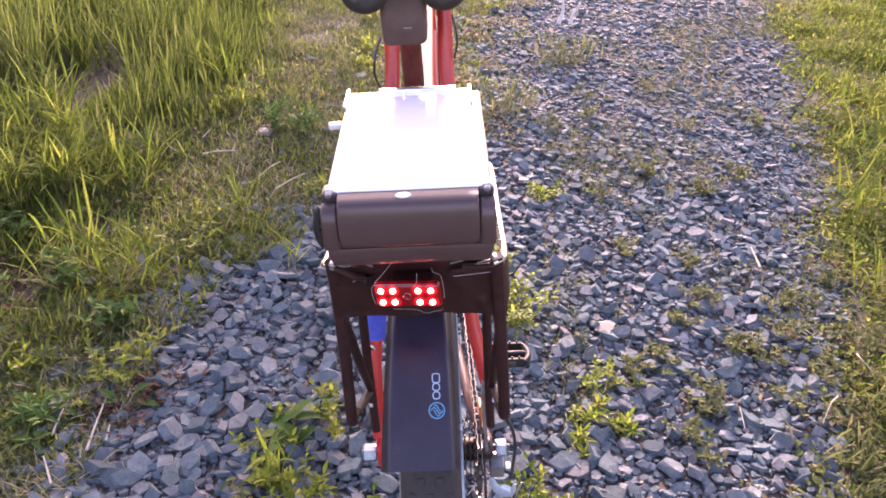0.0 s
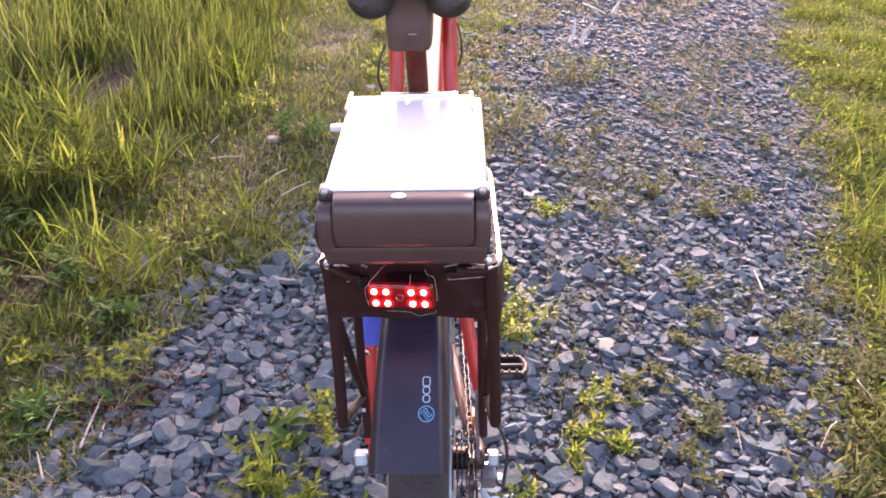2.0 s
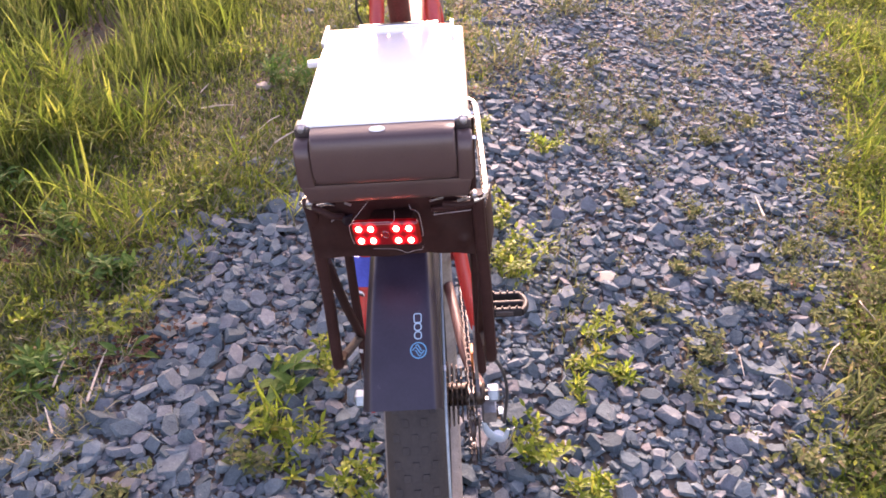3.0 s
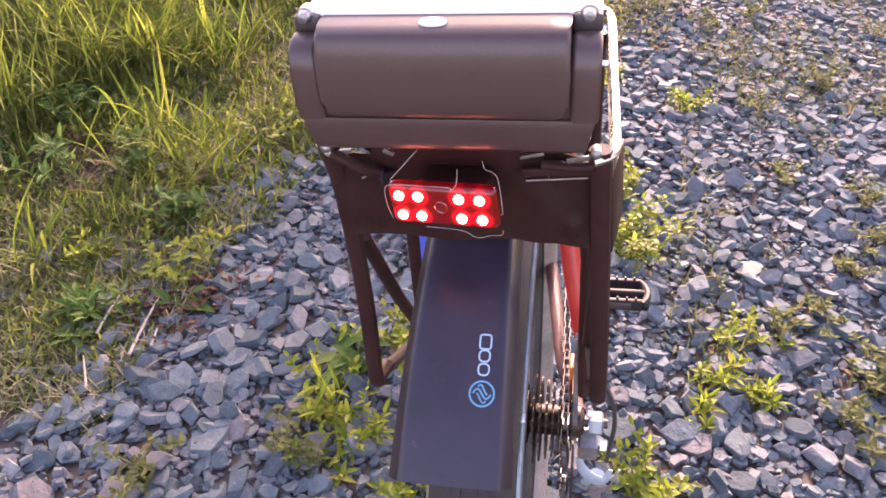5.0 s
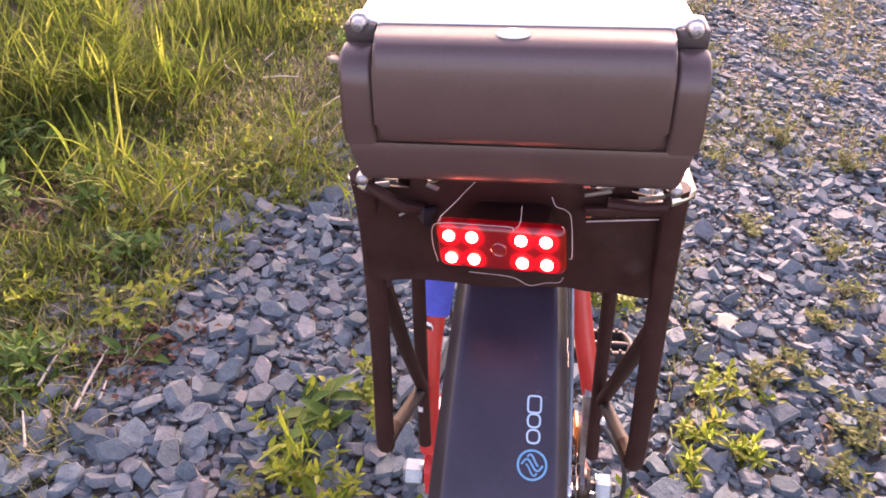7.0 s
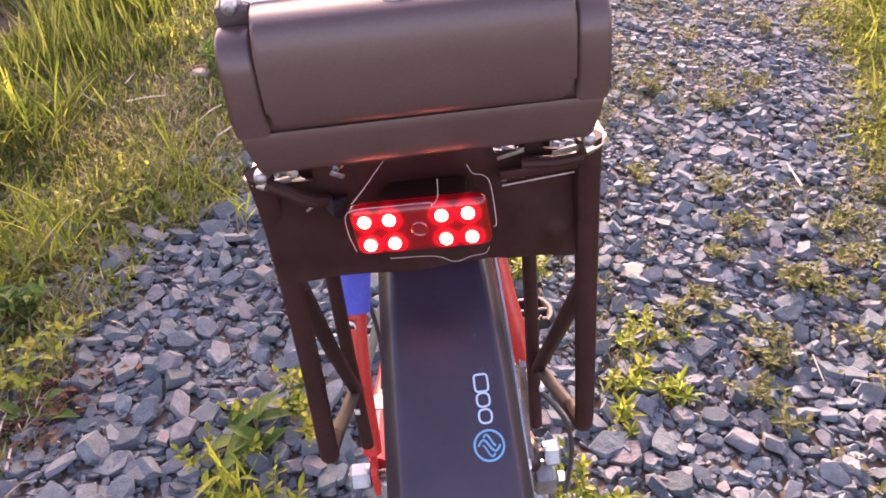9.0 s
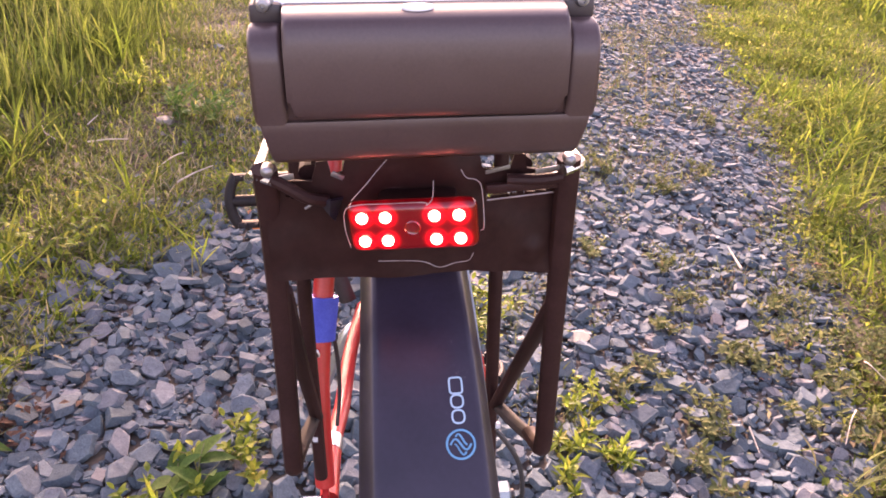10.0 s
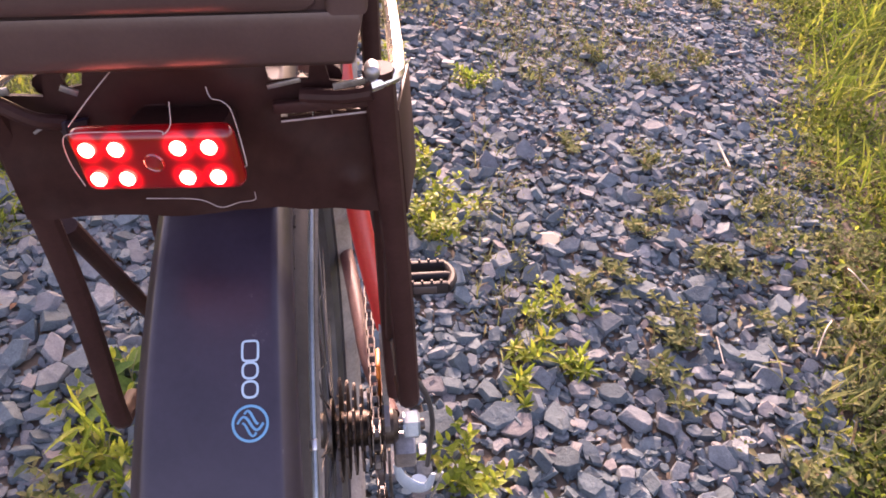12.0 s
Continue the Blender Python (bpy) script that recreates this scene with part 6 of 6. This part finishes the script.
twig([(-0.971, 2.275, 0.010), (-1.02, 2.31, 0.014), (-1.05, 2.36, 0.012)], 0.0022, DRYT)
twig([(-0.640, 2.318, 0.008), (-0.655, 2.270, 0.014), (-0.673, 2.207, 0.010)], 0.0022, DRYT)
twig([(-1.075, 2.601, 0.010), (-1.055, 2.66, 0.030)], 0.0020, DRYT)
twig([(-0.937, 2.396, 0.010), (-0.925, 2.45, 0.022)], 0.0020, DRYT)
BARK = "curled piece of pale dry bark on the gravel"
PALE_BARK = surface("pale_bark", (0.40, 0.355, 0.31), (0.60, 0.55, 0.49), 30, (0.6, 0.8), 0, 0.4, 200)
twig([(0.298, 4.13, 0.0), (0.315, 4.17, 0.06), (0.305, 4.19, 0.12)], 0.012, BARK, PALE_BARK)
twig([(0.361, 4.15, 0.0), (0.372, 4.18, 0.05), (0.400, 4.19, 0.10)], 0.012, BARK, PALE_BARK)
twig([(0.560, 4.90, 0.0), (0.590, 4.94, 0.07)], 0.014, BARK, PALE_BARK)
twig([(0.38, 5.02, 0.01), (0.45, 4.90, 0.02), (0.51, 4.80, 0.02)], 0.006, BARK)


# ---- unseen tree added far ahead, only to shade the left of the track ----
def shade_tree(x, y, tall, wide):
    rg = random.Random(77)
    tree = thing("tree", pose(x, y, 0), "unseen tree added to shade the gravel left of the bicycle", "tree")
    bm = bmesh.new()
    tube(bm, smooth_path([(0, 0, -0.1), (0.04, 0, tall * 0.4), (-0.03, 0.05, tall * 0.75), (0, 0, tall)], 6), [0.09 - 0.075 * i / 18 for i in range(19)], 10)
    trunk = part("trunk", bm, TWIG, tree, "grey-brown trunk")
    spots = []
    for k in range(24):
        z = tall * rg.uniform(0.835, 0.95)
        a, reach = rg.uniform(0, 6.283), wide * rg.uniform(0.35, 0.5)
        tip = Vector((reach * math.cos(a), reach * math.sin(a), z + reach * 0.9))
        bm = bmesh.new()
        tube(bm, [(0, 0, z), tip * 0.6 + Vector((0, 0, z * 0.4)), tip], [0.03, 0.02, 0.008], 6)
        part("limb", bm, TWIG, trunk)
        for q in range(130):
            c = Vector((0, 0, z)).lerp(tip, rg.uniform(0.05, 1.05)) + Vector((rg.gauss(0, wide * 0.09), rg.gauss(0, 0.2), rg.gauss(0, 0.16)))
            spots.append((c, rg.uniform(0, 360), rg.uniform(-60, 60), rg.uniform(0.07, 0.13)))
    verts, faces = [], []
    for c, az, up, s in spots:
        m = Matrix.Translation(c) @ turn(0, 0, az) @ turn(up, 0, 0)
        i = len(verts)
        verts += [tuple(m @ Vector(v)) for v in ((0, -s, 0), (s * 0.6, 0, 0.15 * s), (0, s, 0), (-s * 0.6, 0, 0.15 * s))]
        faces.append((i, i + 1, i + 2, i + 3))
    ob = new("crown", raw_mesh("crown", verts, faces, BROAD))
    ob.parent = tree
    tagged(ob, kind="stuff")
    return tree


shade_tree(-3.56, 22.0, 8.4, 0.72)
